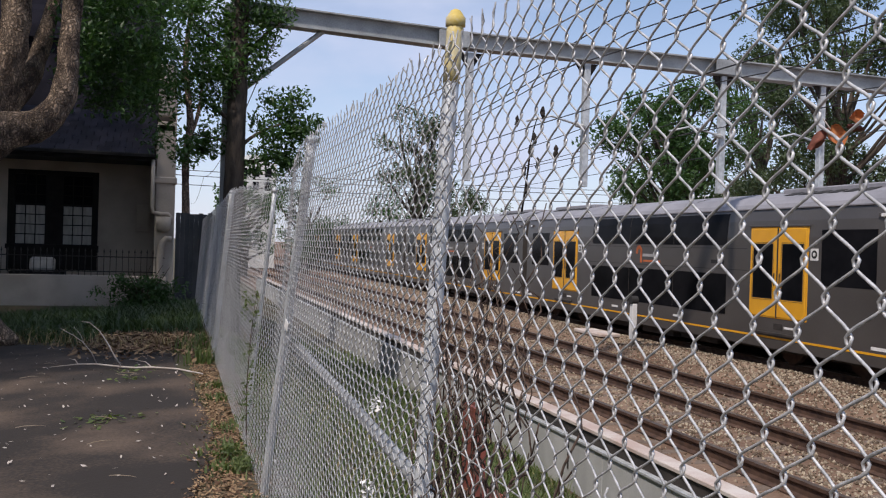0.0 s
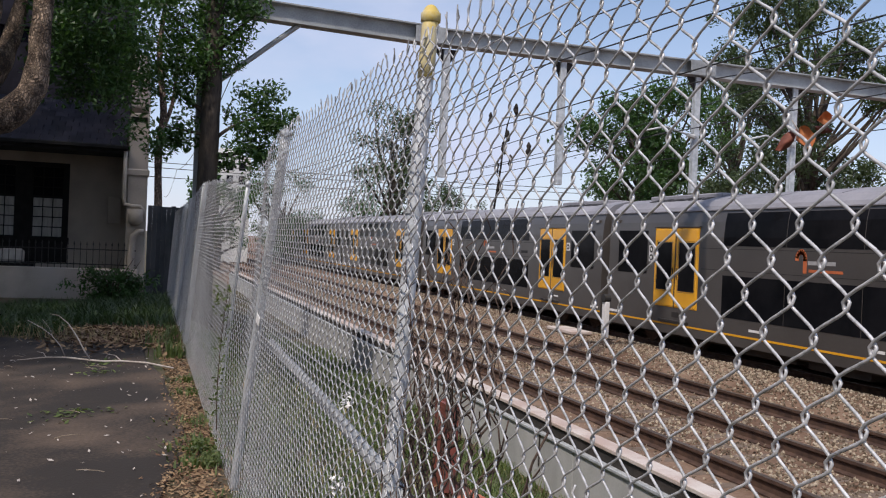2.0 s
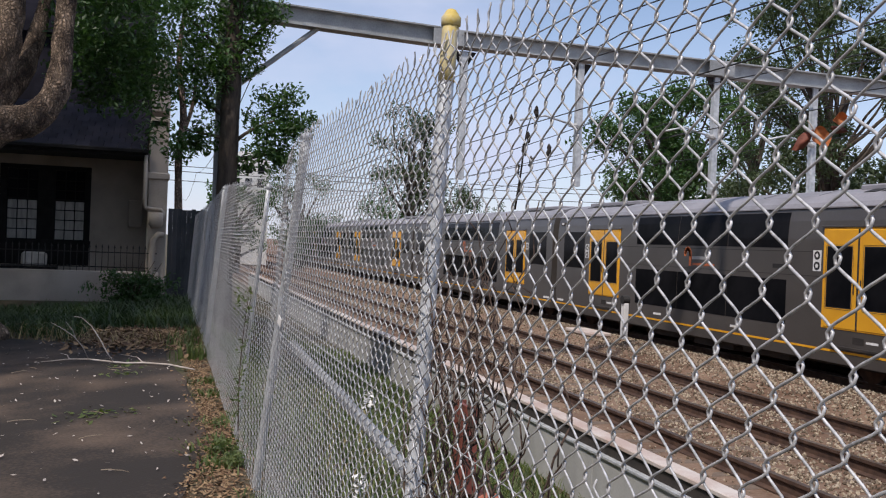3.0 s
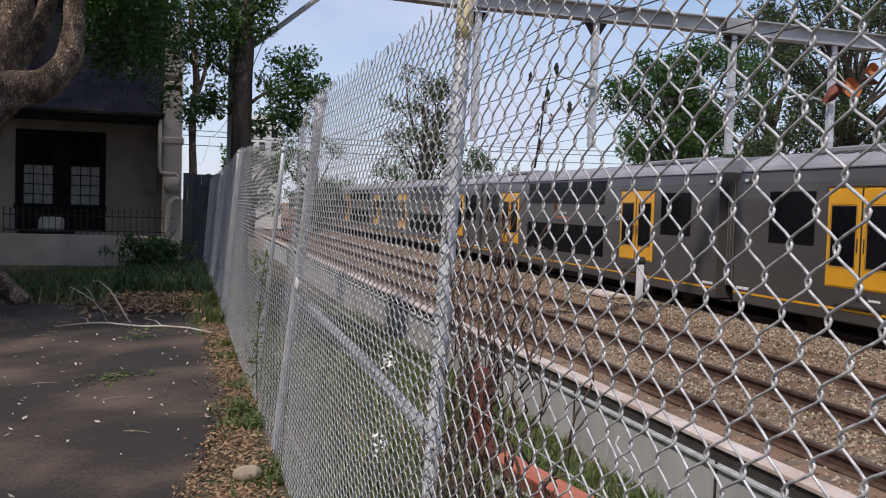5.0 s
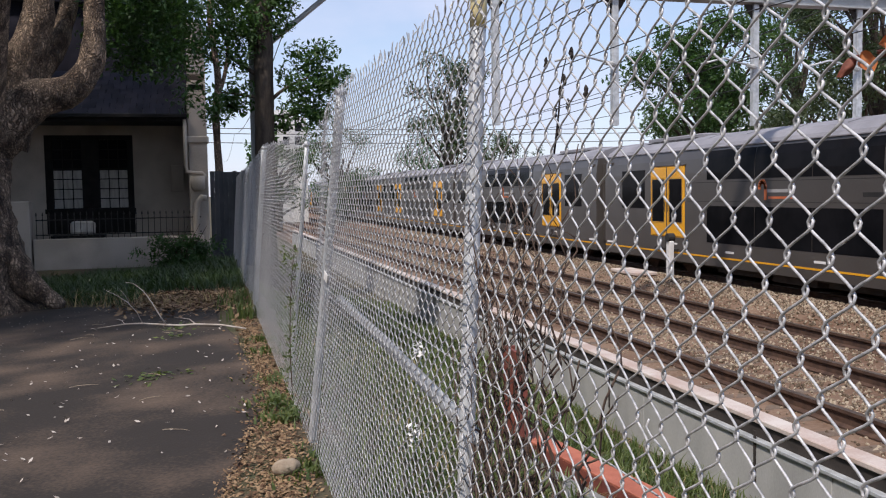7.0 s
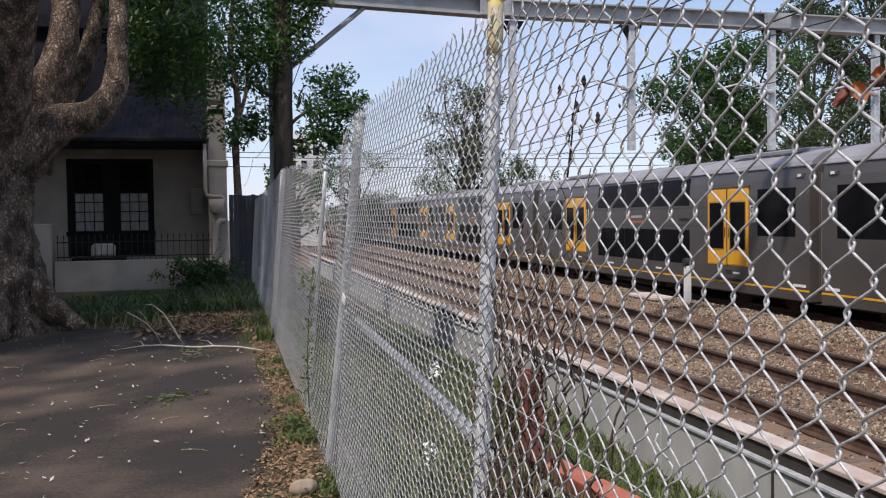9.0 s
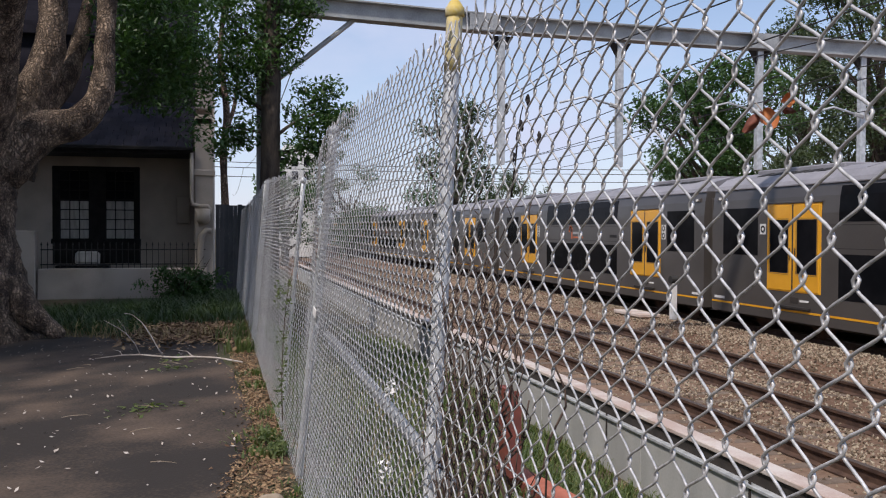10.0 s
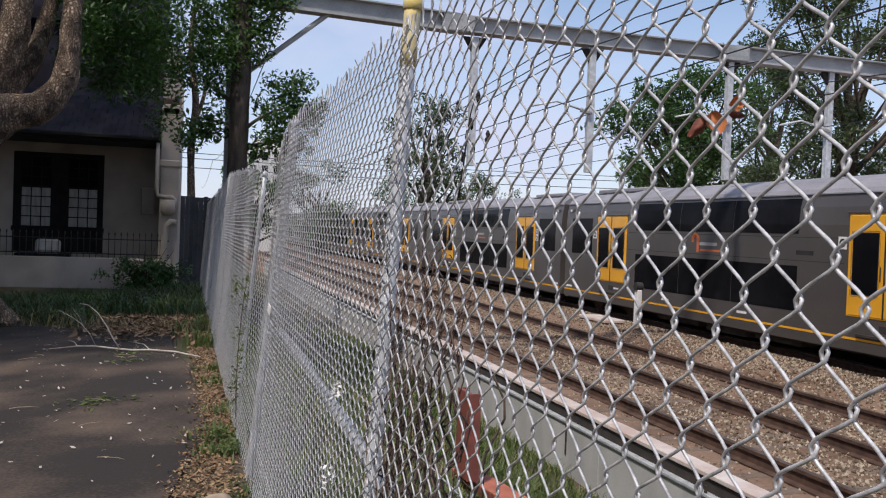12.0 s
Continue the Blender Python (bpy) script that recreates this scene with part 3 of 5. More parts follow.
        bars(bm, -1.5, d - 0.62, 0.90, 0.34, 0.05, 1)
        part("small_sign", bm, WHITE, car, "small white lettering too small to read")
        o = d + sign * 1.27
        z0 = 2.34 if tall else 2.53
        sg = part("access_sign", boxed(-1.506, -1.5, o - 0.13, o + 0.13, z0, 2.80), WHITE, car, "white access sign with dark rounds")
        for zc in ((2.455, 2.685) if tall else (2.665,)):
            v, f = tube_data([(-1.510, o, zc), (-1.5065, o, zc)], 0.095, 14)
            raw("sign_mark", v, f, BLACK, sg)
            v, f = tube_data([(-1.513, o, zc), (-1.5105, o, zc)], [0.05, 0.05], 5)
            raw("sign_symbol", v, f, WHITE, sg)
        part("end_window", boxed(-1.506, -1.48, *sorted((d + math.copysign(1.5, d), d + math.copysign(3.16, d))), 1.98, 3.22, 0.004), DARKGLASS, car)
    for yy in (y0 + 0.40, y1 - 0.40):
        lamp_ = part("marker_light", boxed(-1.505, -1.44, yy - 0.16, yy + 0.16, 3.46, 3.56, 0.01), CARGREY, car, "small marker light in a grey housing")
        part("lens", boxed(-1.515, -1.505, yy - 0.07, yy + 0.07, 3.475, 3.545, 0.01), WHITE, lamp_, "clear lens")
        bm = bmesh.new()
        bars(bm, -1.5, yy - 0.26, 0.74, 0.52, 0.07, 1)
        part("car_plate", bm, WHITE, car, "white plate with unreadable writing")
    for yy in (logo + 1.5, logo - 2.3):
        bm = bmesh.new()
        bars(bm, -1.5, yy - 0.2, 0.80, 0.42, 0.06, 1)
        part("small_sign", bm, WHITE, car)
    bm = bmesh.new()
    bars(bm, -1.5, -half + 2.2, 2.36, 0.6, 0.10, 1)
    part("fleet_plate", bm, BLACK, car, "dark plate with unreadable writing")
    # operator's mark: a plain orange hook with bars
    bm = bmesh.new()
    for k in range(9):
        t = math.pi * k / 8
        c = Matrix.Translation((-1.503, logo + 0.13 * math.cos(t), 2.60 + 0.15 * math.sin(t))) @ Matrix.Rotation(-(math.pi / 2 - t), 4, "X")
        box(bm, -0.003, 0.003, -0.05, 0.05, -0.055, 0.055, 0, c)
    box(bm, -1.506, -1.5, logo - 0.19, logo - 0.075, 2.28, 2.60)
    part("orange_mark", bm, ORANGE, car, "orange arched mark")
    bm = bmesh.new()
    bars(bm, -1.5, logo - 1.06, 2.47, 0.84, 0.085, 1)
    part("white_writing", bm, LETTER, car, "pale bar in place of writing")
    bm = bmesh.new()
    bars(bm, -1.5, logo - 1.28, 2.31, 1.02, 0.06, 1)
    part("orange_writing", bm, ORANGE, car)
    # roof plant
    for yy in (-half - 0.9, half + 0.9):
        u = part("air_unit", boxed(-0.75, 0.75, yy - 1.8, yy + 1.8, 4.05, 4.27, 0.03), ROOFGREY, car, "raised air conditioning unit")
        for k in range(6):
            part("grille", boxed(-0.2, 0.2, yy - 1.5 + k * 0.5, yy - 1.15 + k * 0.5, 0.0, 0.012, 0.0, Matrix.Translation((-0.86, 0, 4.122)) @ Matrix.Rotation(radians(-15.6), 4, "Y")), BLACK, u)
    for k in range(5):
        part("roof_rib", boxed(-0.25, 0.25, -4 + 2 * k, -3.95 + 2 * k, 0, 0.012, 0, Matrix.Translation((-0.86, 0, 4.12)) @ Matrix.Rotation(radians(-15.6), 4, "Y")), ROOFGREY, car)
    # running gear
    part("underframe", boxed(-1.38, 1.38, y0 + 0.1, y1 - 0.1, 0.34, 0.398), UNDER, car, "black underframe")
    for k, (a, b) in enumerate(((-3.4, -1.6), (-1.2, 0.6), (1.0, 3.2))):
        part("equipment_box", boxed(-1.30, -0.3, a, b, 0.22 - 0.04 * (k % 2), 0.45, 0.02), UNDER, car)
    for c in (-half - 0.95, half + 0.95):
        bg = part("bogie", boxed(-1.12, 1.12, c - 1.7, c + 1.7, 0.36, 0.56, 0.04), UNDER, car, "dark bogie frame")
        for a in (-1.2, 1.2):
            for sx in (-0.78, 0.78):
                v, f = tube_data([(sx - 0.06, c + a, 0.46), (sx + 0.06, c + a, 0.46)], 0.46, 20)
                raw("wheel", v, f, RUST, bg)
            part("axle_box", boxed(-1.16, -1.0, c + a - 0.16, c + a + 0.16, 0.32, 0.62, 0.03), UNDER, bg)
        for a in (-0.4, 0.4):
            v, f = tube_data([(-1.08, c + a, 0.3), (-1.08, c + a, 0.62)], 0.11, 10)
            raw("spring", v, f, UNDER, bg)
    # gangway bellows at the front end
    for k in range(int(2 * gap1 / 0.064)):
        part("bellows", boxed(-1.28 + 0.03 * (k % 2), 1.28 - 0.03 * (k % 2), y1 + 0.004 + k * 0.064, y1 + 0.052 + k * 0.064, 0.75, 3.55, 0.012), BELLOWS if k % 2 else CARGREY, car)
    part("coupler", boxed(-0.2, 0.2, y1 - 0.1, y1 + 2 * gap1 - 0.03, 0.5, 0.75, 0.03), UNDER, car)
    return car


TRAIN_X = 15.2
trailer = train_car(3.97, 3.97, 6.125, -4.05, 3.85, 0.6, -1, False)
rear_cab = train_car(4.93, 3.97, 5.72, -3.45, 3.6, 0.75, 1, True)
front_cab = train_car(3.97, 4.93, 5.76, -3.6, 3.45, 0.75, -1, True)
tail = train_car(3.97, 3.97, 6.125, -3.4, 4.45, 1.0, 1, False)
CARS = [(trailer, 6.154), (rear_cab, -13.627), (front_cab, -34.971), (tail, -54.775), (copy_thing(trailer, pose(0, 0, 0)), -74.97)]
for c in (26.35, 46.55, 66.75):
    CARS.append((copy_thing(tail, pose(0, 0, 0)), c))


# ---- overhead line portal ----
GANTRY_Y = 19.0
gan = thing("overhead_portal", pose(0, GANTRY_Y, 0), "grey steel overhead line portal across the tracks", "gantry")


def ibeam(x0, x1, za, zb, h, name):
    whole = thing(name, pose(0, 0, 0), "", "")
    whole.parent = gan
    for kind_, y0_, y1_, a, b in (("flange", -0.17, 0.17, h / 2 - 0.03, h / 2), ("flange", -0.17, 0.17, -h / 2, -h / 2 + 0.03), ("web", -0.03, 0.03, -h / 2 + 0.03, h / 2 - 0.03)):
        v, o = [], 0
        for x, zc in ((x0, za), (x1, zb)):
            v += [(x, y0_, zc + a), (x, y1_, zc + a), (x, y1_, zc + b), (x, y0_, zc + b)]
        f = [tuple(o + i for i in q) for q in ((0, 1, 5, 4), (1, 2, 6, 5), (2, 3, 7, 6), (3, 0, 4, 7), (3, 2, 1, 0), (4, 5, 6, 7))]
        raw(kind_, v, f, BEAM, whole)
    return whole


ibeam(0.95, 5.9, 6.20, 6.03, 0.40, "beam")
ibeam(5.9, 12.6, 6.03, 5.98, 0.36, "beam")
ibeam(12.6, 26.0, 5.98, 5.84, 0.38, "beam")
for x, zc in ((5.7, 6.03), (12.6, 5.98)):
    sp = part("splice_plate", boxed(x - 0.35, x + 0.35, -0.185, -0.172, zc - 0.17, zc + 0.17), BEAM, gan)
    for k in range(6):
        for j in (-1, 1):
            part("bolt", boxed(x - 0.3 + 0.12 * k - 0.012, x - 0.3 + 0.12 * k + 0.012, -0.195, -0.186, zc + 0.07 * j - 0.012, zc + 0.07 * j + 0.012), BEAM, sp)
for x in (0.95, 26.0):
    part("mast", boxed(x - 0.13, x + 0.13, -0.14, 0.14, -1.4, 6.3, 0.01), BEAM, gan)
v, f = tube_data([(1.05, 0, 4.45), (2.85, 0, 5.95)], 0.055, 6)
raw("knee_brace", v, f, BEAM, gan)
for x in (6.12, 8.95, 12.55, 15.4):
    zb = 5.80
    dp = part("drop_post", boxed(x - 0.075, x + 0.075, -0.075, 0.075, 2.95, zb - 0.02, 0.006), GALV_OLD, gan)
    bm = bmesh.new()
    for s in (-1, 1):
        vs = [bm.verts.new(p) for p in ((x + s * 0.075, -0.02, zb - 0.35), (x + s * 0.28, -0.02, zb - 0.02), (x + s * 0.075, -0.02, zb - 0.02), (x + s * 0.075, 0.02, zb - 0.35), (x + s * 0.28, 0.02, zb - 0.02), (x + s * 0.075, 0.02, zb - 0.02))]
        for q in ((0, 1, 2), (3, 5, 4), (0, 3, 4, 1), (1, 4, 5, 2), (2, 5, 3, 0)):
            bm.faces.new([vs[i] for i in q])
    part("gusset", bm, UNDER, dp)
    if x > 6.5:
        tube("registration_arm", [(x, -0.1, 4.3), (x - 0.9, -0.15, 4.5), (x - 1.5, -0.15, 4.35)], 0.025, GALV_OLD, dp, 6)
        v, f = tube_data([(x - 0.05, -0.12, 4.3), (x - 0.12, -0.12, 4.32), (x - 0.2, -0.12, 4.33), (x - 0.28, -0.12, 4.35)], [0.05, 0.07, 0.05, 0.06], 8)
        raw("insulator", v, f, CERAMIC, dp)


def wire(points, r=0.014, sag=0.0, label="black overhead wire strung along the railway", n=14):
    a, b = Vector(points[0]), Vector(points[1])
    pts = [a.lerp(b, i / n) + Vector((0, 0, -sag * 4 * (i / n) * (1 - i / n))) for i in range(n + 1)]
    tagged(tube("overhead_wire", pts, r, CABLE, sides=5), label, "wire", "overhead wires")


for x, z, s in ((7.9, 4.35, 0.05), (11.7, 4.35, 0.05), (15.2, 4.4, 0.05)):
    for yy in (-41, 19, 79):
        wire(((x, yy, z), (x, yy + 60, z)), 0.012, s)
        wire(((x, yy, z + 1.1), (x, yy + 60, z + 1.1)), 0.014, 0.8)
for x, z in ((2.2, 6.7), (9.6, 6.9), (10.0, 6.6), (16.5, 6.5)):
    for yy in (-41, 19, 79):
        wire(((x, yy, z), (x, yy + 60, z)), 0.016, 1.0)
for z in (5.2, 5.9, 6.3):
    wire(((-30, 70, z + 1), (60, 75, z + 1.2)), 0.03, 0.8, "dark service cable strung over the railway")


# ---- the house ----
house = thing("terrace_house", pose(0, 24.0, 0), "cream rendered terrace house in deep shade with dark slate roof", "house")
wallp = part("front_wall", boxed(-9.0, -3.95, 0, 0.3, -0.3, 4.0), RENDERWALL, house)
part("front_wall", boxed(-1.88, -0.5, 0, 0.3, -0.3, 4.0), RENDERWALL, house)
part("front_wall", boxed(-3.95, -1.88, 0, 0.3, -0.3, 0.62), RENDERWALL, house)
part("front_wall", boxed(-3.95, -1.88, 0, 0.3, 3.05, 4.0), RENDERWALL, house)
part("side_wall", boxed(-0.5, -0.06, -1.85, 9.0, -0.3, 4.15, 0.02), RENDERWALL, house, "rendered party wall end pier")
part("pier_moulding", boxed(-0.54, -0.02, -1.89, -1.45, 2.75, 2.92, 0.03), RENDERWALL, house)
bm = bmesh.new()
for k in range(9):
    a = k / 8
    box(bm, -0.48, -0.08, -1.85 + 0.25 * a + 1.2 * a * a, 3.0, 4.1 + 1.6 * a ** 0.7 - 0.12, 4.1 + 1.6 * a ** 0.7 + 0.12, 0.02)
part("parapet_scroll", bm, RENDERWALL, house, "curved rendered parapet")
# upper wall borrows the dark slate colour to stand for its deep shade
part("upper_wall", boxed(-9.0, -0.5, 2.6, 2.9, 3.9, 6.9), SLATE, house, "upper wall with its shade put into a dark colour")
part("back_wall", boxed(-9.0, -0.06, 9.0, 9.3, -0.3, 6.5), RENDERWALL, house)
part("room_floor", boxed(-9.0, -0.5, 0.3, 9.0, -0.15, 0.05), TIMBER_BLACK, house)
part("room_ceiling", boxed(-9.0, -0.5, 0.3, 2.6, 3.9, 4.0), RENDERWALL, house)
# verandah roof: slate courses, hung from the wall
ver = part("verandah_roof", boxed(-9.0, -0.52, -1.95, -1.85, 3.26, 3.40), TIMBER_BLACK, house, "black verandah fascia")
# ceiling added below the slates to hold light off the front wall
part("verandah_ceiling", boxed(-9.0, -0.52, -1.85, -0.004, 3.30, 3.33), LATCH, house, "added grey ceiling that keeps light off the front wall")
part("verandah_gutter", boxed(-9.0, -0.5, -2.05, -1.95, 3.33, 3.43, 0.02), TIMBER_BLACK, house, "black gutter along the verandah")
for j in range(9):
    a = j / 9
    y_, z_ = -1.97 + 2.82 * a, 3.42 + 1.30 * a
    k = 0
    x = -9.0 + (0.15 if j % 2 else 0)
    while x < -0.6:
        m = Matrix.Translation((x, y_, z_)) @ Matrix.Rotation(math.atan2(1.30, 2.82), 4, "X")
        part("slate", boxed(0.004, min(0.296, -0.55 - x), 0, 0.37, 0, 0.018, 0, m), SLATE, ver)
        x += 0.3
for j in range(10):
    a = j / 10
    part("roof_course", boxed(-9.0, -0.5, 2.4 + 2.5 * a, 2.4 + 2.5 * a + 0.34, 6.8 + 1.9 * a, 6.8 + 1.9 * a + 0.2, 0.0), SLATE, house)
bmw = boxed(-3.95, -1.88, -0.01, 0.05, 2.95, 3.06)
win = part("window_frame", bmw, TIMBER_BLACK, house, "black painted timber window surround")
for x0, x1 in ((-3.95, -3.78), (-3.10, -2.70), (-2.02, -1.88)):
    part("jamb", boxed(x0, x1, -0.015, 0.06, 0.62, 2.95, 0.004), TIMBER_BLACK, win)
part("sill", boxed(-3.98, -1.85, -0.06, 0.06, 1.12, 1.24, 0.008), TIMBER_BLACK, win)
part("apron", boxed(-3.95, -1.88, 0.0, 0.05, 0.62, 1.12), TIMBER_BLACK, win)
for x0, x1 in ((-3.78, -3.10), (-2.70, -2.02)):
    part("pane", boxed(x0, x1, 0.055, 0.062, 1.24, 2.95), DARKGLASS, win)
    for k in range(1, 3):
        xx = x0 + (x1 - x0) * k / 3
        part("glazing_bar", boxed(xx - 0.010, xx + 0.010, 0.03, 0.054, 1.24, 2.95), TIMBER_BLACK, win)
    for k in range(1, 7):
        zz = 1.24 + 1.71 * k / 7
        t = 0.028 if k == 4 else 0.010
        part("glazing_bar", boxed(x0, x1, 0.03, 0.0535, zz - t, zz + t), TIMBER_BLACK, win)
    for a in range(3):
        for b in range(7):
            if b < 4:
                xx0, zz0 = x0 + (x1 - x0) * a / 3 + 0.012, 1.24 + 1.71 * b / 7 + 0.012
                part("curtain", boxed(xx0, xx0 + (x1 - x0) / 3 - 0.024, 0.050, 0.053, zz0, zz0 + 1.71 / 7 - 0.024), CURTAIN, win, "pale lace curtain behind the pane")
# front yard wall and iron railing
FY = -1.9
low = thing("front_yard_wall", pose(0, 24.0 + FY, 0), "low cream rendered yard wall with black iron railing", "wall")
part("wall_base", boxed(-3.95, -0.2, -0.11, 0.11, -0.3, 0.58, 0.015), RENDERWALL, low)
part("gate_pier", boxed(-4.55, -3.98, -0.2, 0.2, -0.3, 1.45, 0.02), RENDERWALL, low)
part("top_rail", boxed(-3.9, -0.25, -0.012, 0.012, 1.0, 1.025), IRON, low)
part("bottom_rail", boxed(-3.9, -0.25, -0.012, 0.012, 0.66, 0.685), IRON, low)
x = -3.88
while x < -0.25:
    v, f = tube_data([(x, 0, 0.58), (x, 0, 1.1), (x, 0, 1.13), (x, 0, 1.2)], [0.009, 0.009, 0.02, 0.001], 5)
    raw("baluster", v, f, IRON, low)
    x += 0.135
box_ = thing("letter_box", pose(-4.33, 23.88 + FY, 0.55), "small black letter box set in the gate pier", "letter box", "letter boxes")
part("body", boxed(-0.11, 0.11, -0.03, 0.0, 0, 0.2, 0.006), IRON, box_)
part("slot", boxed(-0.07, 0.07, -0.034, -0.03, 0.11, 0.14), WHITE, box_)
copy_thing(box_, pose(-4.33, 23.88 + FY, 0.84))
# pipes and meter box on the pier
tube("downpipe", [(-0.56, -1.93, 3.3), (-0.56, -1.93, 2.2), (-0.54, -1.93, 2.08), (-0.38, -1.93, 2.05), (-0.2, -1.93, 2.05), (-0.14, -1.93, 1.98), (-0.14, -1.93, 1.8)], 0.045, RENDERWALL, house, 10, "painted downpipe with an elbow")
tube("drain_bend", [(-0.36, -1.95, -0.1), (-0.36, -1.95, 1.0), (-0.33, -1.97, 1.35), (-0.22, -1.97, 1.48), (-0.12, -1.95, 1.45)], 0.075, RENDERWALL, house, 10, "wide painted drain pipe bend")
v, f = tube_data([(-0.3, -1.93, 1.62), (-0.3, -1.93, 1.7), (-0.3, -1.93, 1.98)], [0.10, 0.17, 0.18], 12)
raw("rain_head", v, f, RENDERWALL, house, smooth=True)
part("meter_box", boxed(-0.98, -0.66, -0.22, 0.0, 1.62, 2.3, 0.02), RENDERWALL, house, "painted meter box")
# side fence by the house
sf = thing("paling_fence", pose(0, 23.4, 0), "dark grey weathered paling fence beside the house", "fence")
for k in range(14):
    part("paling", boxed(-0.02 + k * 0.11, 0.0885 + k * 0.11, -0.012, 0.012, -0.3, 2.12 + random.uniform(-0.02, 0.02), 0.003), LATCH, sf)
for zz in (0.4, 1.7):
    part("fence_rail", boxed(-0.02, 1.5, 0.012, 0.06, zz, zz + 0.08), LATCH, sf)
# sofa-like porch clutter
bench = thing("porch_bench", pose(-3.1, 23.0, 0.0), "dark porch bench with a pale cushion behind the railing", "bench")
part("bench_seat", boxed(-0.6, 0.6, -0.22, 0.22, 0.55, 0.62, 0.01), TIMBER_BLACK, bench)
for xx in (-0.52, 0.52):
    for yy in (-0.16, 0.16):
        part("leg", boxed(xx - 0.03, xx + 0.03, yy - 0.03, yy + 0.03, -0.12, 0.55), TIMBER_BLACK, bench)
cush = thing("cushion", pose(-3.0, 22.95, 0.62), "pale cushion lying on the porch bench", "cushion")
bm = boxed(-0.28, 0.28, -0.09, 0.09, 0, 0.34, 0.06, Matrix.Rotation(radians(-14), 4, "X"))
part("pad", bm, CURTAIN, cush)
part("porch_floor", boxed(-9.0, -0.06, FY + 0.12, 0, -0.3, -0.12), CONCRETE, house)


# ---- trees and plants ----
def leaf_quads(centres, n, spread, size, droop=0.3):
    """n leaves about each centre; every leaf a folded pair of triangles."""
    verts, faces = [], []
    for c, r in centres:
        for _ in range(max(1, int(n * r * r))):
            d = Vector((random.gauss(0, 1), random.gauss(0, 1), random.gauss(0, 0.8)))
            p = Vector(c) + d.normalized() * r * spread * random.random() ** 0.45
            s = random.uniform(*size)
            m = Euler((random.uniform(-0.9, 0.9), random.uniform(-0.9, 0.9) + droop, random.uniform(0, 6.28))).to_matrix()
            o = len(verts)
            verts += [p + m @ Vector(q) * s for q in ((-1, 0, 0), (0, -0.42, 0.10), (1, 0, -0.12), (0, 0.42, 0.10))]
            faces += [(o, o + 1, o + 2), (o, o + 2, o + 3)]
    return verts, faces


def limb(a, b, r0, r1, bend=0.1, n=7, seed=0):
    a, b = Vector(a), Vector(b)
    rnd = random.Random(seed)
    off = Vector((rnd.uniform(-1, 1), rnd.uniform(-1, 1), rnd.uniform(-0.4, 0.8))) * bend * (b - a).length
    pts = [a.lerp(b, i / n) + off * 4 * (i / n) * (1 - i / n) for i in range(n + 1)]
    return tube_data(pts, [r0 + (r1 - r0) * i / n for i in range(n + 1)], 8, False)


def rough_tube(points, radii, sides=18, rough=0.08, seed=0):
    """A tube through points, rounded and knobbly, for big trunks."""
    P, R = [Vector(p) for p in points], list(radii)
    fine, fr = [], []
    for i in range(len(P) - 1):
        for k in range(6):
            t = k / 6
            p0, p1, p2, p3 = P[max(i - 1, 0)], P[i], P[i + 1], P[min(i + 2, len(P) - 1)]
            fine.append(0.5 * ((2 * p1) + (p2 - p0) * t + (2 * p0 - 5 * p1 + 4 * p2 - p3) * t * t + (3 * p1 - p0 - 3 * p2 + p3) * t ** 3))
            fr.append(R[i] + (R[i + 1] - R[i]) * t)
    fine.append(P[-1])
    fr.append(R[-1])
    v, f = tube_data(fine, fr, sides)
    for i, q in enumerate(v):
        c = fine[min(i // sides, len(fine) - 1)]
        v[i] = q + (q - c) * rough * (1.4 * noise.noise(q * 2.2 + Vector((seed, 0, 0))) + 0.7 * noise.noise(q * 7))
    return v, f


def tree(name, at, label, trunk, limbs, clumps, leaf, leaf_n, size, bark=BARK_DARK):
    t = thing(name, pose(*at), label, "tree")
    raw("trunk", *trunk, bark, t, smooth=True)
    for l in limbs:
        raw("limb", *l, bark, t, smooth=True)
    ob = raw("crown", *leaf_quads(clumps, leaf_n, 1.0, size), leaf, t)
    return t


random.seed(11)
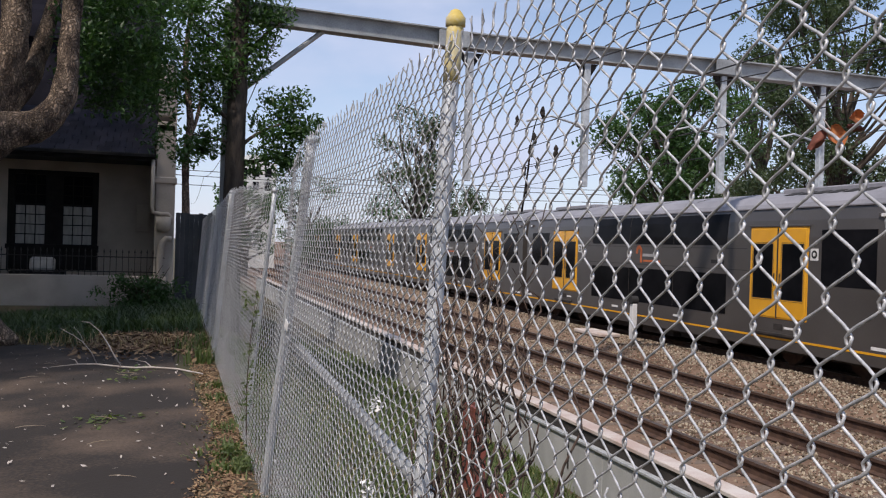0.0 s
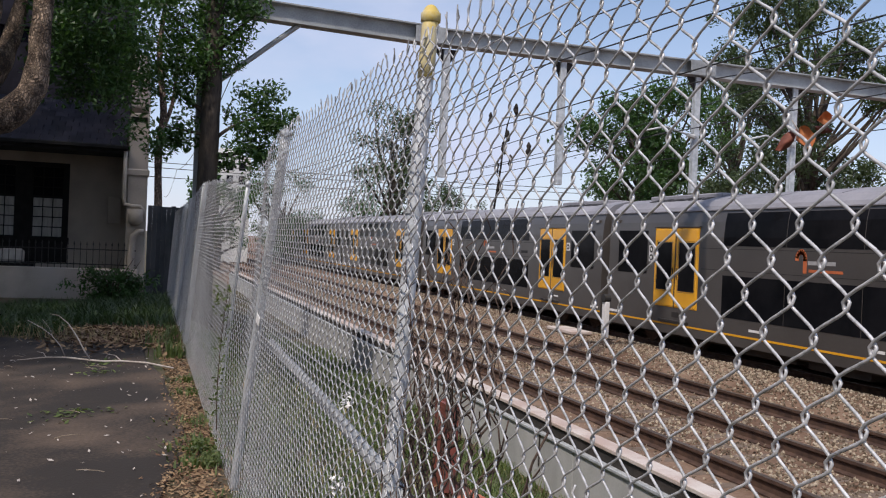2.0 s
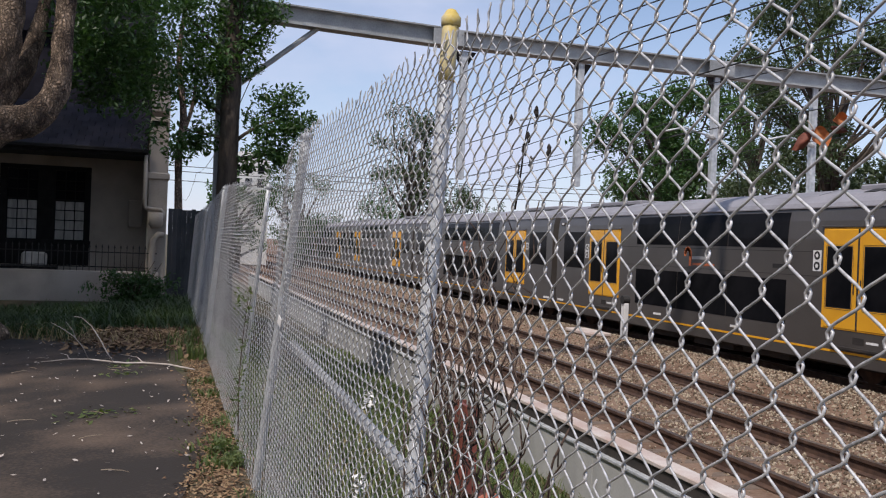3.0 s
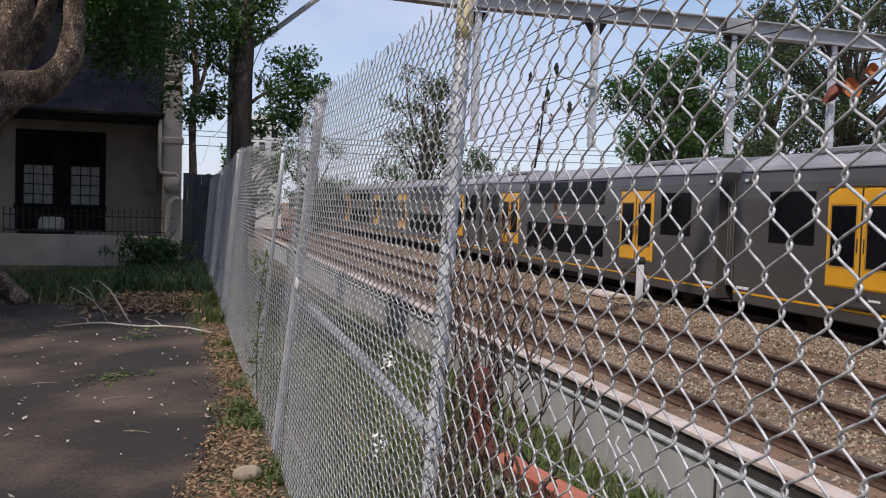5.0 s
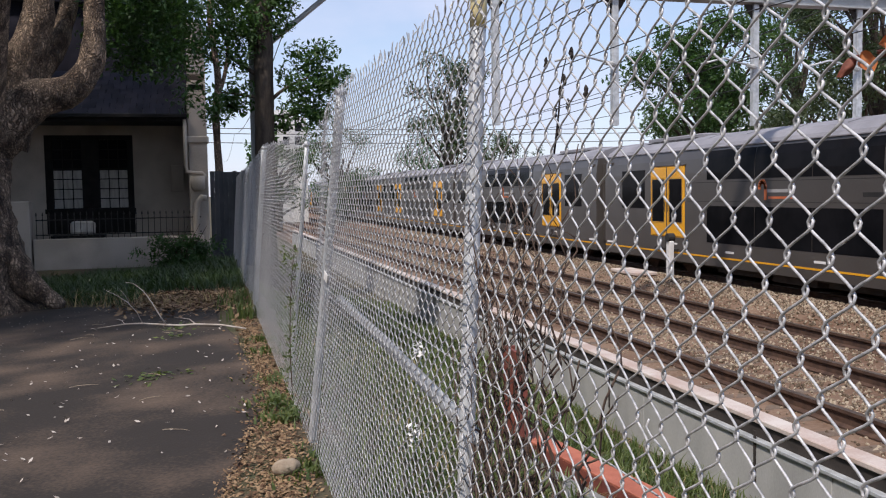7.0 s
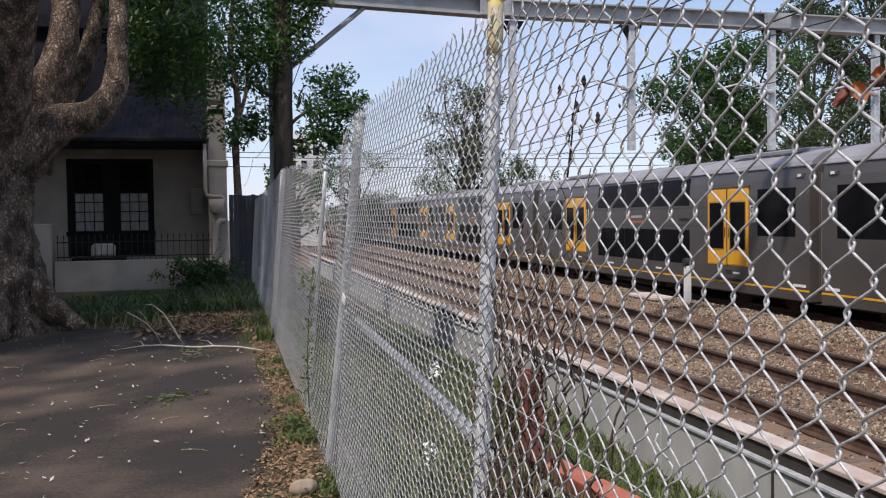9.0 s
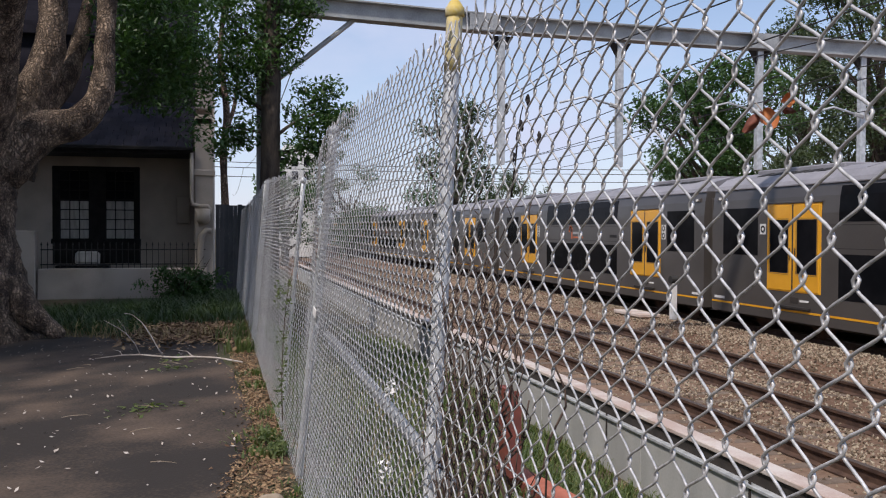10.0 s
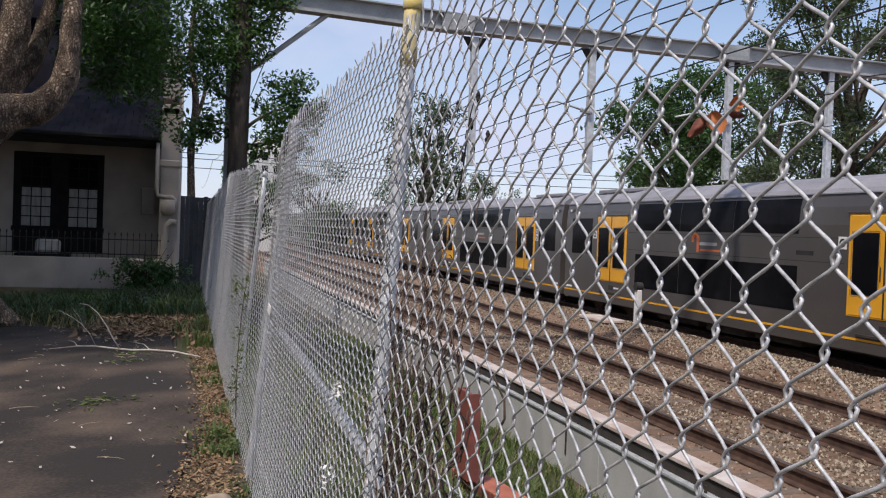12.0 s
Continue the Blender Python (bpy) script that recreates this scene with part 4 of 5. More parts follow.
# the great tree in the yard
bt = rough_tube([(0, 0, -0.3), (0, 0, 0.2), (-0.02, 0, 0.6), (-0.03, 0, 1.2), (-0.06, 0, 1.9), (0.0, 0, 2.7), (0.1, 0, 3.1)], [0.98, 0.76, 0.66, 0.58, 0.55, 0.56, 0.5], 40, 0.13)
big_limbs = [
    rough_tube([(0.05, 0, 2.3), (0.5, -0.1, 2.8), (1.0, -0.15, 3.12), (1.42, -0.15, 3.27), (1.72, -0.12, 3.58), (1.82, -0.1, 4.0), (1.86, 0, 4.9), (2.0, 0.3, 7.2)], [0.46, 0.40, 0.31, 0.25, 0.21, 0.17, 0.15, 0.11], 24, 0.12, 3),
    rough_tube([(0.3, 0, 2.5), (0.7, 0.05, 3.5), (0.92, 0.1, 4.2), (1.03, 0.15, 4.9), (1.1, 0.5, 8.0)], [0.46, 0.33, 0.25, 0.22, 0.13], 24, 0.12, 5),
    rough_tube([(-0.1, 0, 2.5), (-0.02, 0.1, 3.4), (0.14, 0.2, 4.5), (0.2, 0.3, 5.2), (0.1, 0.6, 8.0)], [0.46, 0.36, 0.34, 0.32, 0.18], 24, 0.12, 7),
    rough_tube([(0.45, -0.2, 0.75), (0.72, -0.32, 0.32), (0.98, -0.42, 0.10), (1.28, -0.5, -0.06)], [0.24, 0.22, 0.16, 0.06], 14, 0.2, 15),
    rough_tube([(-0.1, -0.4, 0.8), (0.05, -0.75, 0.35), (0.15, -1.05, 0.05), (0.25, -1.3, -0.12)], [0.28, 0.25, 0.18, 0.06], 14, 0.2, 19),
    rough_tube([(0.5, 0.2, 3.0), (1.1, 0.5, 3.9), (1.3, 0.9, 4.6), (1.5, 1.6, 6.0)], [0.22, 0.17, 0.15, 0.08], 12, 0.14, 9),
    rough_tube([(-0.2, 0, 2.4), (-1.2, -0.6, 3.6), (-2.4, -1.5, 5.4), (-3.4, -2.4, 7.2)], [0.45, 0.34, 0.25, 0.12], 12, 0.14, 11),
    rough_tube([(0.1, -0.1, 2.6), (0.7, -1.8, 4.6), (1.6, -3.6, 6.4), (2.2, -5.4, 7.4)], [0.4, 0.3, 0.22, 0.1], 12, 0.14, 13),
]
clumps = []
# first two loops: crown out of sight, spread to shade yard and house
for _ in range(215):
    a, r = random.uniform(0, 6.28), 6.6 * math.sqrt(random.random())
    clumps.append(((-4.7 + r * math.cos(a), -2.6 + r * math.sin(a), random.uniform(7.2, 10.0)), random.uniform(0.7, 1.3)))
for _ in range(100):
    a, r = random.uniform(0, 6.28), 4.8 * math.sqrt(random.random())
    clumps.append(((-3.0 + r * math.cos(a), 5.2 + r * math.sin(a), random.uniform(7.4, 10.0)), random.uniform(0.7, 1.2)))
for _ in range(120):
    clumps.append(((random.uniform(1.75, 3.3), random.uniform(0.6, 3.2), random.uniform(3.95, 6.6)), random.uniform(0.3, 0.5)))
for cx, cz in ((1.9, 3.8), (2.2, 3.55), (2.5, 3.6), (2.9, 3.4), (3.3, 3.2), (3.15, 3.0), (3.5, 2.95), (2.7, 3.9), (2.1, 4.3), (2.45, 4.4)):
    clumps.append(((cx, random.uniform(1.2, 2.2), cz + 0.35), 0.36))


def sunny_gap(c):
    """Two breaks made in the upper crown to let sun onto the limb and leaves."""
    (x, y, z), r = c
    return any(math.hypot(x - gx + 0.51 * (z - 8.6), y - gy + 0.51 * (z - 8.6)) < r + 0.35 for gx, gy in ((-0.40, -2.35), (0.65, 0.15)))


upper = [c for c in clumps if c[0][2] > 7.1 and not sunny_gap(c)]
clumps = [c for c in clumps if c[0][2] <= 7.1]
big = tree("tree", (-3.55, 15.2, -0.08), "great spreading tree with rough brown bark and forked trunk", bt, big_limbs, clumps, LEAF, 420, (0.045, 0.085), BARK)
# leaves larger than in the lower crown, to thicken the shade
raw("upper_crown", *leaf_quads(upper, 125, 1.0, (0.11, 0.17)), LEAF, big)

# slim tree beside the portal mast
st = rough_tube([(0, 0, -0.5), (0.0, 0, 1.5), (0.03, 0, 3.0), (0.05, 0, 4.6), (0.1, 0, 7.5)], [0.24, 0.20, 0.195, 0.19, 0.11], 14, 0.06)
lim = [limb((0.04, 0, 3.4), (0.9, -0.2, 4.0), 0.05, 0.02, 0.1, seed=1), limb((0.05, 0, 3.2), (1.1, 0.1, 3.5), 0.05, 0.02, 0.1, seed=2), limb((0.04, 0, 4.0), (-0.7, 0.1, 4.5), 0.06, 0.02, 0.1, seed=3), limb((0, 0, 3.6), (-0.8, -0.1, 3.7), 0.04, 0.015, 0.1, seed=4), limb((0.05, 0, 5.2), (0.9, 0.2, 6.2), 0.06, 0.02, 0.1, seed=5), limb((0.05, 0, 5.0), (-0.9, 0.0, 6.0), 0.06, 0.02, 0.1, seed=6)]
cl = []
for x, z, r in ((0.55, 3.35, 0.3), (0.85, 3.3, 0.3), (1.1, 3.45, 0.28), (1.35, 3.75, 0.3), (1.5, 4.0, 0.26), (1.15, 3.9, 0.34), (0.8, 3.8, 0.34), (1.05, 4.3, 0.34), (0.75, 4.5, 0.28), (1.25, 4.55, 0.28), (0.5, 4.05, 0.24), (0.4, 3.1, 0.2), (1.0, 3.0, 0.2), (1.3, 3.2, 0.2),
                (-0.45, 3.75, 0.28), (-0.7, 3.5, 0.26), (-0.95, 3.25, 0.26), (-0.5, 4.4, 0.34), (-0.3, 4.8, 0.36), (-0.75, 4.9, 0.36), (-0.2, 5.2, 0.4), (0.3, 5.2, 0.36), (0.5, 5.6, 0.34), (-0.6, 5.5, 0.45), (0.0, 5.9, 0.5), (0.6, 6.2, 0.5), (-0.8, 6.2, 0.5), (0.1, 6.8, 0.6), (-0.35, 3.45, 0.18), (-1.15, 4.7, 0.3)):
    r *= 1.2
    cl.append(((x, random.uniform(-0.25, 0.25), z), r))
    cl.append(((x + random.uniform(-0.2, 0.2), random.uniform(-0.3, 0.3), z + random.uniform(-0.2, 0.2)), r * 0.6))
tree("tree", (1.05, 18.6, -0.15), "slim dark tree growing against the portal mast", st, lim, cl, LEAF, 1500, (0.04, 0.08))


def far_tree(at, h, w, label, seed, n=34, leaf=GUM, size=(0.10, 0.20), low=0.35, dens=120):
    random.seed(seed)
    trunk = rough_tube([(0, 0, -0.3), (0.1, 0, h * 0.25), (-0.15, 0.1, h * 0.5), (0.1, 0, h * 0.8)], [0.34, 0.28, 0.2, 0.06], 10, 0.06, seed)
    limbs, cl = [], []
    for k in range(n):
        a, z = random.uniform(0, 6.28), h * random.uniform(low, 1.0)
        prof = math.sin(math.pi * min(1, (z / h - low) / (1.08 - low) * 0.85 + 0.15)) ** 0.6
        r = w * prof * random.uniform(0.35, 1.0)
        tip = Vector((r * math.cos(a), r * math.sin(a), z))
        cl.append((tip, random.uniform(0.09, 0.2) * w + 0.25))
        for _ in range(3):
            cl.append((tip + Vector((random.gauss(0, 0.16 * w), random.gauss(0, 0.16 * w), random.gauss(0, 0.10 * w))), random.uniform(0.05, 0.12) * w + 0.2))
        limbs.append(limb((0, 0, z * random.uniform(0.45, 0.7)), tip, 0.13, 0.03, 0.12, 5, seed * 100 + k))
    return tree("tree", at, label, trunk, limbs, cl, leaf, dens, size)


far_tree((25.0, 42.0, -1.3), 11.2, 4.6, "spreading dark green tree with open crown beyond the railway", 21, 36, LEAF, dens=150, low=0.44)
far_tree((36.0, 43.0, -1.3), 18.5, 6.0, "tall olive gum tree with thin crown beyond the railway", 22, 46, GUM, dens=190, low=0.28)
far_tree((30.5, 52.0, -1.3), 9.0, 4.0, "olive gum tree beyond the railway", 23, 26, GUM)
far_tree((16.5, 62.0, -1.3), 12.0, 3.6, "grey green gum tree beyond the railway", 24, 26, GUM)
far_tree((43.0, 60.0, -1.3), 17.0, 6.5, "tall olive gum tree beyond the railway", 25, 34, GUM)
far_tree((12.0, 84.0, -1.3), 7.5, 5.0, "low green tree far along the line", 26, 22, LEAF, low=0.2)
far_tree((20.0, 86.0, -1.3), 7.5, 5.5, "low green tree far along the line", 27, 22, LEAF, low=0.2)
far_tree((28.0, 90.0, -1.3), 8.0, 6.0, "low green tree far along the line", 28, 22, GUM, low=0.2)
far_tree((2.2, 44.0, -0.6), 5.2, 1.6, "bushy green tree behind the paling fence", 29, 16, LEAF, low=0.2)
far_tree((5.0, 70.0, -1.0), 7.0, 3.0, "low green tree far along the line", 30, 18, LEAF, low=0.2)

# far buildings
fb = thing("white_building", pose(7.4, 92, -1.2), "pale far-off block of flats with small windows", "building")
part("wall", boxed(-1.9, 1.9, -3, 3, 0, 10.2), FARWHITE, fb)
part("roof", boxed(-1.0, 1.2, -2.5, 2.5, 10.2, 10.9), FARWHITE, fb)
for k in range(3):
    for j in range(3):
        part("window", boxed(-1.5 + k * 1.15, -0.9 + k * 1.15, -3.03, -2.99, 6.2 + j * 1.3, 7.0 + j * 1.3), DARKGLASS, fb)
fs = thing("white_shed", pose(52, 78, -1.2), "long pale shed roof far beyond the railway", "building")
part("wall", boxed(-9, 9, -4, 4, 0, 7.4), FARWHITE, fs)
raw("roof", *extrude([(-9.4, 7.4), (9.4, 7.4), (0, 8.6)], -4.3, 4.3), FARWHITE, fs)
# unseen plain walls, added to close the yard and cut its sky light
tagged(part("unseen_wall_west", boxed(-14.3, -14.0, -16, 60, -1, 7), RENDERWALL), "unseen plain rendered wall added to cut the light into the yard", "wall", kind="structure")
tagged(part("unseen_wall_south", boxed(-14.0, 0.4, -16.3, -16.0, -1, 5), RENDERWALL), "unseen plain rendered wall added behind the yard to cut the light", "wall", kind="structure")
pt = thing("tree", pose(0.22, 25.6, -0.12), "slender grey-barked tree behind the paling fence", "tree")
pt.scale = (1.25, 1.25, 1.25)
raw("trunk", *rough_tube([(0, 0, -0.2), (0.02, 0, 1.5), (-0.02, 0, 3.0), (0.05, 0, 3.9), (-0.08, 0, 5.2), (0.1, 0, 7.0)], [0.10, 0.085, 0.08, 0.075, 0.06, 0.03], 10, 0.1, 17), BARK, pt, smooth=True)
raw("bough", *rough_tube([(0.02, 0, 3.4), (0.25, 0, 4.2), (0.3, 0, 5.4)], [0.05, 0.04, 0.02], 8, 0.1, 18), BARK, pt, smooth=True)
raw("crown", *leaf_quads([((random.uniform(-0.5, 0.4), random.uniform(-0.3, 0.3), random.uniform(4.2, 7.2)), random.uniform(0.18, 0.34)) for _ in range(44)] + [((random.uniform(-0.3, 0.55), 0, random.uniform(3.0, 3.5)), 0.17) for _ in range(9)], 700, 1, (0.035, 0.075)), LEAF, pt)

# weeds, grass, litter
random.seed(5)


def blades(name, n, area, h, material, label, zf=ground_z, width=0.006, lean=0.5):
    verts, faces = [], []
    for _ in range(n):
        x, y = area()
        z = zf(x, y) - 0.01
        hh, a = random.uniform(*h), random.uniform(0, 6.28)
        d = Vector((math.cos(a), math.sin(a), 0))
        s = Vector((-d.y, d.x, 0)) * width * random.uniform(0.7, 1.4)
        b = Vector((x, y, z))
        mid, tip = b + Vector((0, 0, hh * 0.6)) + d * hh * lean * 0.25, b + Vector((0, 0, hh * random.uniform(0.75, 1))) + d * hh * lean * random.uniform(0.5, 1.1)
        o = len(verts)
        verts += [b - s, b + s, mid + s * 0.7, mid - s * 0.7, tip]
        faces += [(o, o + 1, o + 2, o + 3), (o + 3, o + 2, o + 4)]
    return tagged(raw(name, verts, faces, material), label, "grass", kind="stuff")


def patch(x0, x1, y0, y1):
    return lambda: (random.uniform(x0, x1), random.uniform(y0, y1))


def tufts(spots, spread):
    def pick():
        x, y = random.choice(spots)
        return random.gauss(x, spread), random.gauss(y, spread)
    return pick


def verge():
    x = random.uniform(-6.5, 0.45)
    return x, far_edge(x) + (0.5 if x < -1.2 else 2.2) + random.random() ** 0.8 * (21.7 - far_edge(x) - 2.2)


blades("grass", 17000, verge, (0.10, 0.36), SHADE_GRASS, "long green grass in front of the yard wall, coloured dark for shade", width=0.012, lean=0.8)
blades("dry_grass", 420, lambda: (lambda x: (x, far_edge(x) + random.uniform(0.0, 0.8)))(random.uniform(-4, 0.3)), (0.1, 0.35), STRAW, "dry straw grass along the asphalt edge", lean=1.3)
blades("grass", 800, tufts([(0.30, 12.9), (0.36, 13.6), (-0.25, 17.5), (0.0, 18.2), (0.2, 17.0), (0.1, 19.0), (0.36, 11.6)], 0.14), (0.08, 0.30), GRASS, "bright grass tuft by the fence foot", width=0.010)
blades("weeds", 1100, tufts([(0.40, 6.3), (0.38, 6.0), (0.45, 4.75), (0.33, 6.6), (0.62, 5.0), (0.62, 4.4), (0.44, 8.8), (0.42, 9.6), (0.4, 7.4)], 0.11), (0.03, 0.10), GRASS, "green weeds along the fence foot", width=0.009, lean=0.9)
blades("grass", 16000, lambda: (random.uniform(3.3, 5.1), 4.5 + 22 * random.random() ** 1.4), (0.06, 0.26), GRASS, "green and yellow grass on the bank", width=0.009, lean=0.8)
blades("grass", 9000, lambda: (random.uniform(0.75, 3.3), 3.0 + 14 * random.random() ** 1.4), (0.05, 0.20), GRASS, "low green grass on the bank behind the fence", width=0.010, lean=0.9)
blades("dry_grass", 2500, lambda: (random.uniform(1.0, 5.1), 3.5 + 16 * random.random() ** 1.5), (0.06, 0.22), STRAW, "dry grass on the bank", width=0.006, lean=1.1)

for x, y, r in ((4.4, 6.6, 0.22), (4.5, 7.4, 0.16), (4.1, 6.2, 0.18), (0.36, 6.25, 0.09), (0.42, 5.9, 0.08), (0.6, 4.9, 0.09), (0.62, 4.5, 0.10), (0.60, 6.9, 0.12), (0.62, 7.6, 0.12)):
    wd = thing("weed", pose(x, y, ground_z(x, y)), "small leafy green weed on the bank by the fence", "weed", "leafy weeds")
    raw("foliage", *leaf_quads([((random.gauss(0, r * 0.5), random.gauss(0, r * 0.5), random.uniform(0.2, 1.2) * r), r * 0.6) for _ in range(9)], 5500 if r < 0.13 else 1500, 1, (0.012, 0.024) if r < 0.13 else (0.025, 0.05)), GRASS, wd)
    raw("stem", *limb((0, 0, -0.03), (0.01, 0, r), 0.004, 0.002, 0.1, 4, 3), TWIG, wd)


# a weed that climbs the mesh by a far post
climber = thing("climbing_weed", pose(0.50, 6.55, drive_z(0.5, 6.55) - 0.02), "thin green weed climbing the fence mesh", "weed")
raw("stem", *limb((0, 0, 0), (0.05, 0.10, 1.15), 0.005, 0.002, 0.04, 8, 8), TWIG, climber)
raw("foliage", *leaf_quads([((random.gauss(0.02, 0.025), random.gauss(0.05, 0.07), z), 0.08) for z in (0.05, 0.12, 0.2, 0.28, 0.36, 0.44, 0.5, 0.6, 0.72, 0.86, 1.0, 1.1)], 4200, 1, (0.012, 0.026)), GRASS, climber)


def litter(n, area, size, zf, label, material=LITTER):
    verts, faces = [], []
    for _ in range(n):
        x, y = area()
        s = random.uniform(*size)
        m = Euler((random.uniform(-0.5, 0.5), random.uniform(-0.5, 0.5), random.uniform(0, 6.28))).to_matrix()
        p = Vector((x, y, zf(x, y) + 0.006 + s * 0.25))
        o = len(verts)
        verts += [p + m @ Vector(q) * s for q in ((-1, 0, 0.1), (-0.1, -0.45, 0), (1, 0, 0.15), (0.1, 0.45, 0.12))]
        faces += [(o, o + 1, o + 2), (o, o + 2, o + 3)]
    return tagged(raw("leaf_litter", verts, faces, material), label, "leaves", kind="stuff")


def edge_strip():
    y = 3.5 + 10 * random.random() ** 1.5
    return min(0.56, random.gauss(drive_edge(y) * 0.5 + 0.26, 0.10)), y


litter(11000, edge_strip, (0.007, 0.024), lambda x, y: max(ground_z(x, y), drive_z(x, y) if x < drive_edge(y) else -9), "brown and yellow dead leaves along the fence foot")
litter(3200, lambda: (lambda y: (random.gauss(drive_edge(y) + 0.02, 0.035), y))(3.4 + 10 * random.random() ** 1.6), (0.006, 0.020), lambda x, y: drive_z(x, y) - 0.008, "crumbled dead leaves over the ragged asphalt edge")
litter(4200, lambda: (min(0.5, random.gauss(-0.2, 0.5)), random.gauss(14.3, 0.8)), (0.03, 0.07), lambda x, y: max(ground_z(x, y), drive_z(x, y)) + 0.01, "heap of brown dead leaves at the asphalt edge")
litter(620, lambda: (random.uniform(-5, 0.2), random.uniform(3.5, 14)), (0.008, 0.026), drive_z, "pale dead leaves scattered on the asphalt", PALEBRANCH)
litter(120, tufts([(-0.62, 7.97), (-0.5, 8.0), (-0.4, 10.4), (-0.5, 11.1)], 0.14), (0.02, 0.045), drive_z, "fallen green leaves on the asphalt", GRASS)

# fine twigs shed on the asphalt
random.seed(31)
tw_v, tw_f = [], []
for _ in range(46):
    x, y, a, n = random.uniform(-4.2, 0.1), random.uniform(4.6, 13), random.uniform(-0.9, 0.9) + random.choice((0, 1.2, 2.4)), random.uniform(0.06, 0.26)
    pts = [(x + n * u * math.cos(a) + random.gauss(0, 0.014), y + n * u * math.sin(a) + random.gauss(0, 0.008), drive_z(x, y) + 0.016 + 0.012 * math.sin(3.1 * u)) for u in (0, 0.25, 0.5, 0.75, 1)]
    v, f = tube_data(pts, [0.0026, 0.003, 0.0028, 0.002, 0.001], 4)
    o = len(tw_v)
    tw_v += v
    tw_f += [tuple(o + i for i in q) for q in f]
tagged(raw("fallen_twigs", tw_v, tw_f, TANSTONE), "brown dry twigs scattered on the asphalt", "twigs", kind="stuff")

# shrub by the pier
sh = thing("shrub", pose(-0.7, 20.6, -0.1), "dark leafy shrub in front of the yard wall", "shrub")
for k in range(12):
    raw("stem", *limb((0, 0, 0), (random.uniform(-0.6, 0.6), random.uniform(-0.3, 0.3), random.uniform(0.5, 1.0)), 0.015, 0.005, 0.1, 5, k), TWIG, sh)
raw("foliage", *leaf_quads([((random.gauss(0, 0.32), random.gauss(0, 0.2), random.uniform(0.05, 0.70)), 0.2) for _ in range(85)], 800, 1, (0.03, 0.07)), LEAF, sh)

# fallen branch
br = thing("fallen_branch", pose(0, 0, 0), "bleached forked branch lying on the asphalt", "branch")
gz = lambda x, y, h: (x, y, drive_z(x, y) + h)
main = [gz(0.30, 10.35, 0.02), gz(0.03, 10.8, 0.03), gz(-0.26, 11.08, 0.03), gz(-0.45, 11.12, 0.03), gz(-0.61, 11.25, 0.035), gz(-0.90, 11.5, 0.05), gz(-1.12, 11.6, 0.05), gz(-1.45, 11.7, 0.02)]
tube("stem", main, [0.009, 0.011, 0.012, 0.012, 0.012, 0.010, 0.008, 0.003], PALEBRANCH, br, 7)
tube("side_twig", [gz(-0.61, 11.25, 0.035), gz(-0.68, 11.22, 0.16), gz(-0.76, 11.2, 0.32), gz(-0.86, 11.2, 0.48), gz(-0.97, 11.2, 0.58), gz(-1.06, 11.2, 0.60)], [0.009, 0.008, 0.007, 0.006, 0.004, 0.002], PALEBRANCH, br, 6)
tube("side_twig", [gz(-0.90, 11.5, 0.05), gz(-0.96, 11.45, 0.20), gz(-1.06, 11.4, 0.34), gz(-1.16, 11.4, 0.42), gz(-1.32, 11.4, 0.52)], [0.007, 0.006, 0.005, 0.004, 0.002], PALEBRANCH, br, 6)
tube("side_twig", [gz(-1.05, 11.42, 0.33), gz(-1.08, 11.4, 0.42), gz(-1.16, 11.42, 0.52)], [0.004, 0.003, 0.0015], PALEBRANCH, br, 5)
tube("side_twig", [gz(-0.26, 11.08, 0.03), gz(-0.34, 11.4, 0.06), gz(-0.54, 11.75, 0.06)], [0.007, 0.005, 0.002], PALEBRANCH, br, 6)
tube("side_twig", [gz(-1.12, 11.6, 0.05), gz(-1.16, 11.7, 0.09), gz(-1.24, 11.8, 0.10)], [0.006, 0.004, 0.002], PALEBRANCH, br, 5)
# stone at the fence foot
rock = thing("stone", pose(0.30, 4.75, 0.0), "pale flat stone among the leaves at the fence foot", "stone")
raw("rock", *rough_tube([(-0.07, 0, 0.0), (-0.03, 0, 0.015), (0.04, 0.02, 0.015), (0.075, 0.02, 0.0)], [0.02, 0.05, 0.048, 0.02], 10, 0.4, 4), TANSTONE, rock, smooth=True)

# dead creeper at the near post
random.seed(9)
vine = thing("dead_creeper", pose(0, 0, 0), "leafless brown creeper twined through the mesh at the post", "creeper")
for k in range(125):
    y, z = random.gauss(1.70, 0.18), random.uniform(0.1, 1.15)
    pts, dy = [], random.uniform(-0.02, 0.02)
    for i in range(random.randint(7, 16)):
        pts.append((fence_x(y, z) + 0.02 + random.uniform(-0.015, 0.03), y, z))
        dy = 0.6 * dy + random.uniform(-0.03, 0.03)
        y, z = y + dy, z + random.uniform(0.015, 0.065)
    r = random.uniform(0.0016, 0.0042)
    tube("stem", pts, [r * (1 - 0.6 * i / len(pts)) for i in range(len(pts))], TWIG, vine, 5)
for k in range(30):
    y, z = random.gauss(1.72, 0.15), random.uniform(0.2, 0.7)
    tube("stem", [(fence_x(y, z) + 0.12 + random.uniform(0, 0.2), y + random.uniform(0, 0.4), z - 0.7), (fence_x(y, z) + 0.08, y + 0.05, z), (fence_x(y, z) + 0.04, y + random.uniform(-0.1, 0.1), z + random.uniform(0.2, 0.6))], [0.006, 0.004, 0.0015], TWIG, vine, 5)
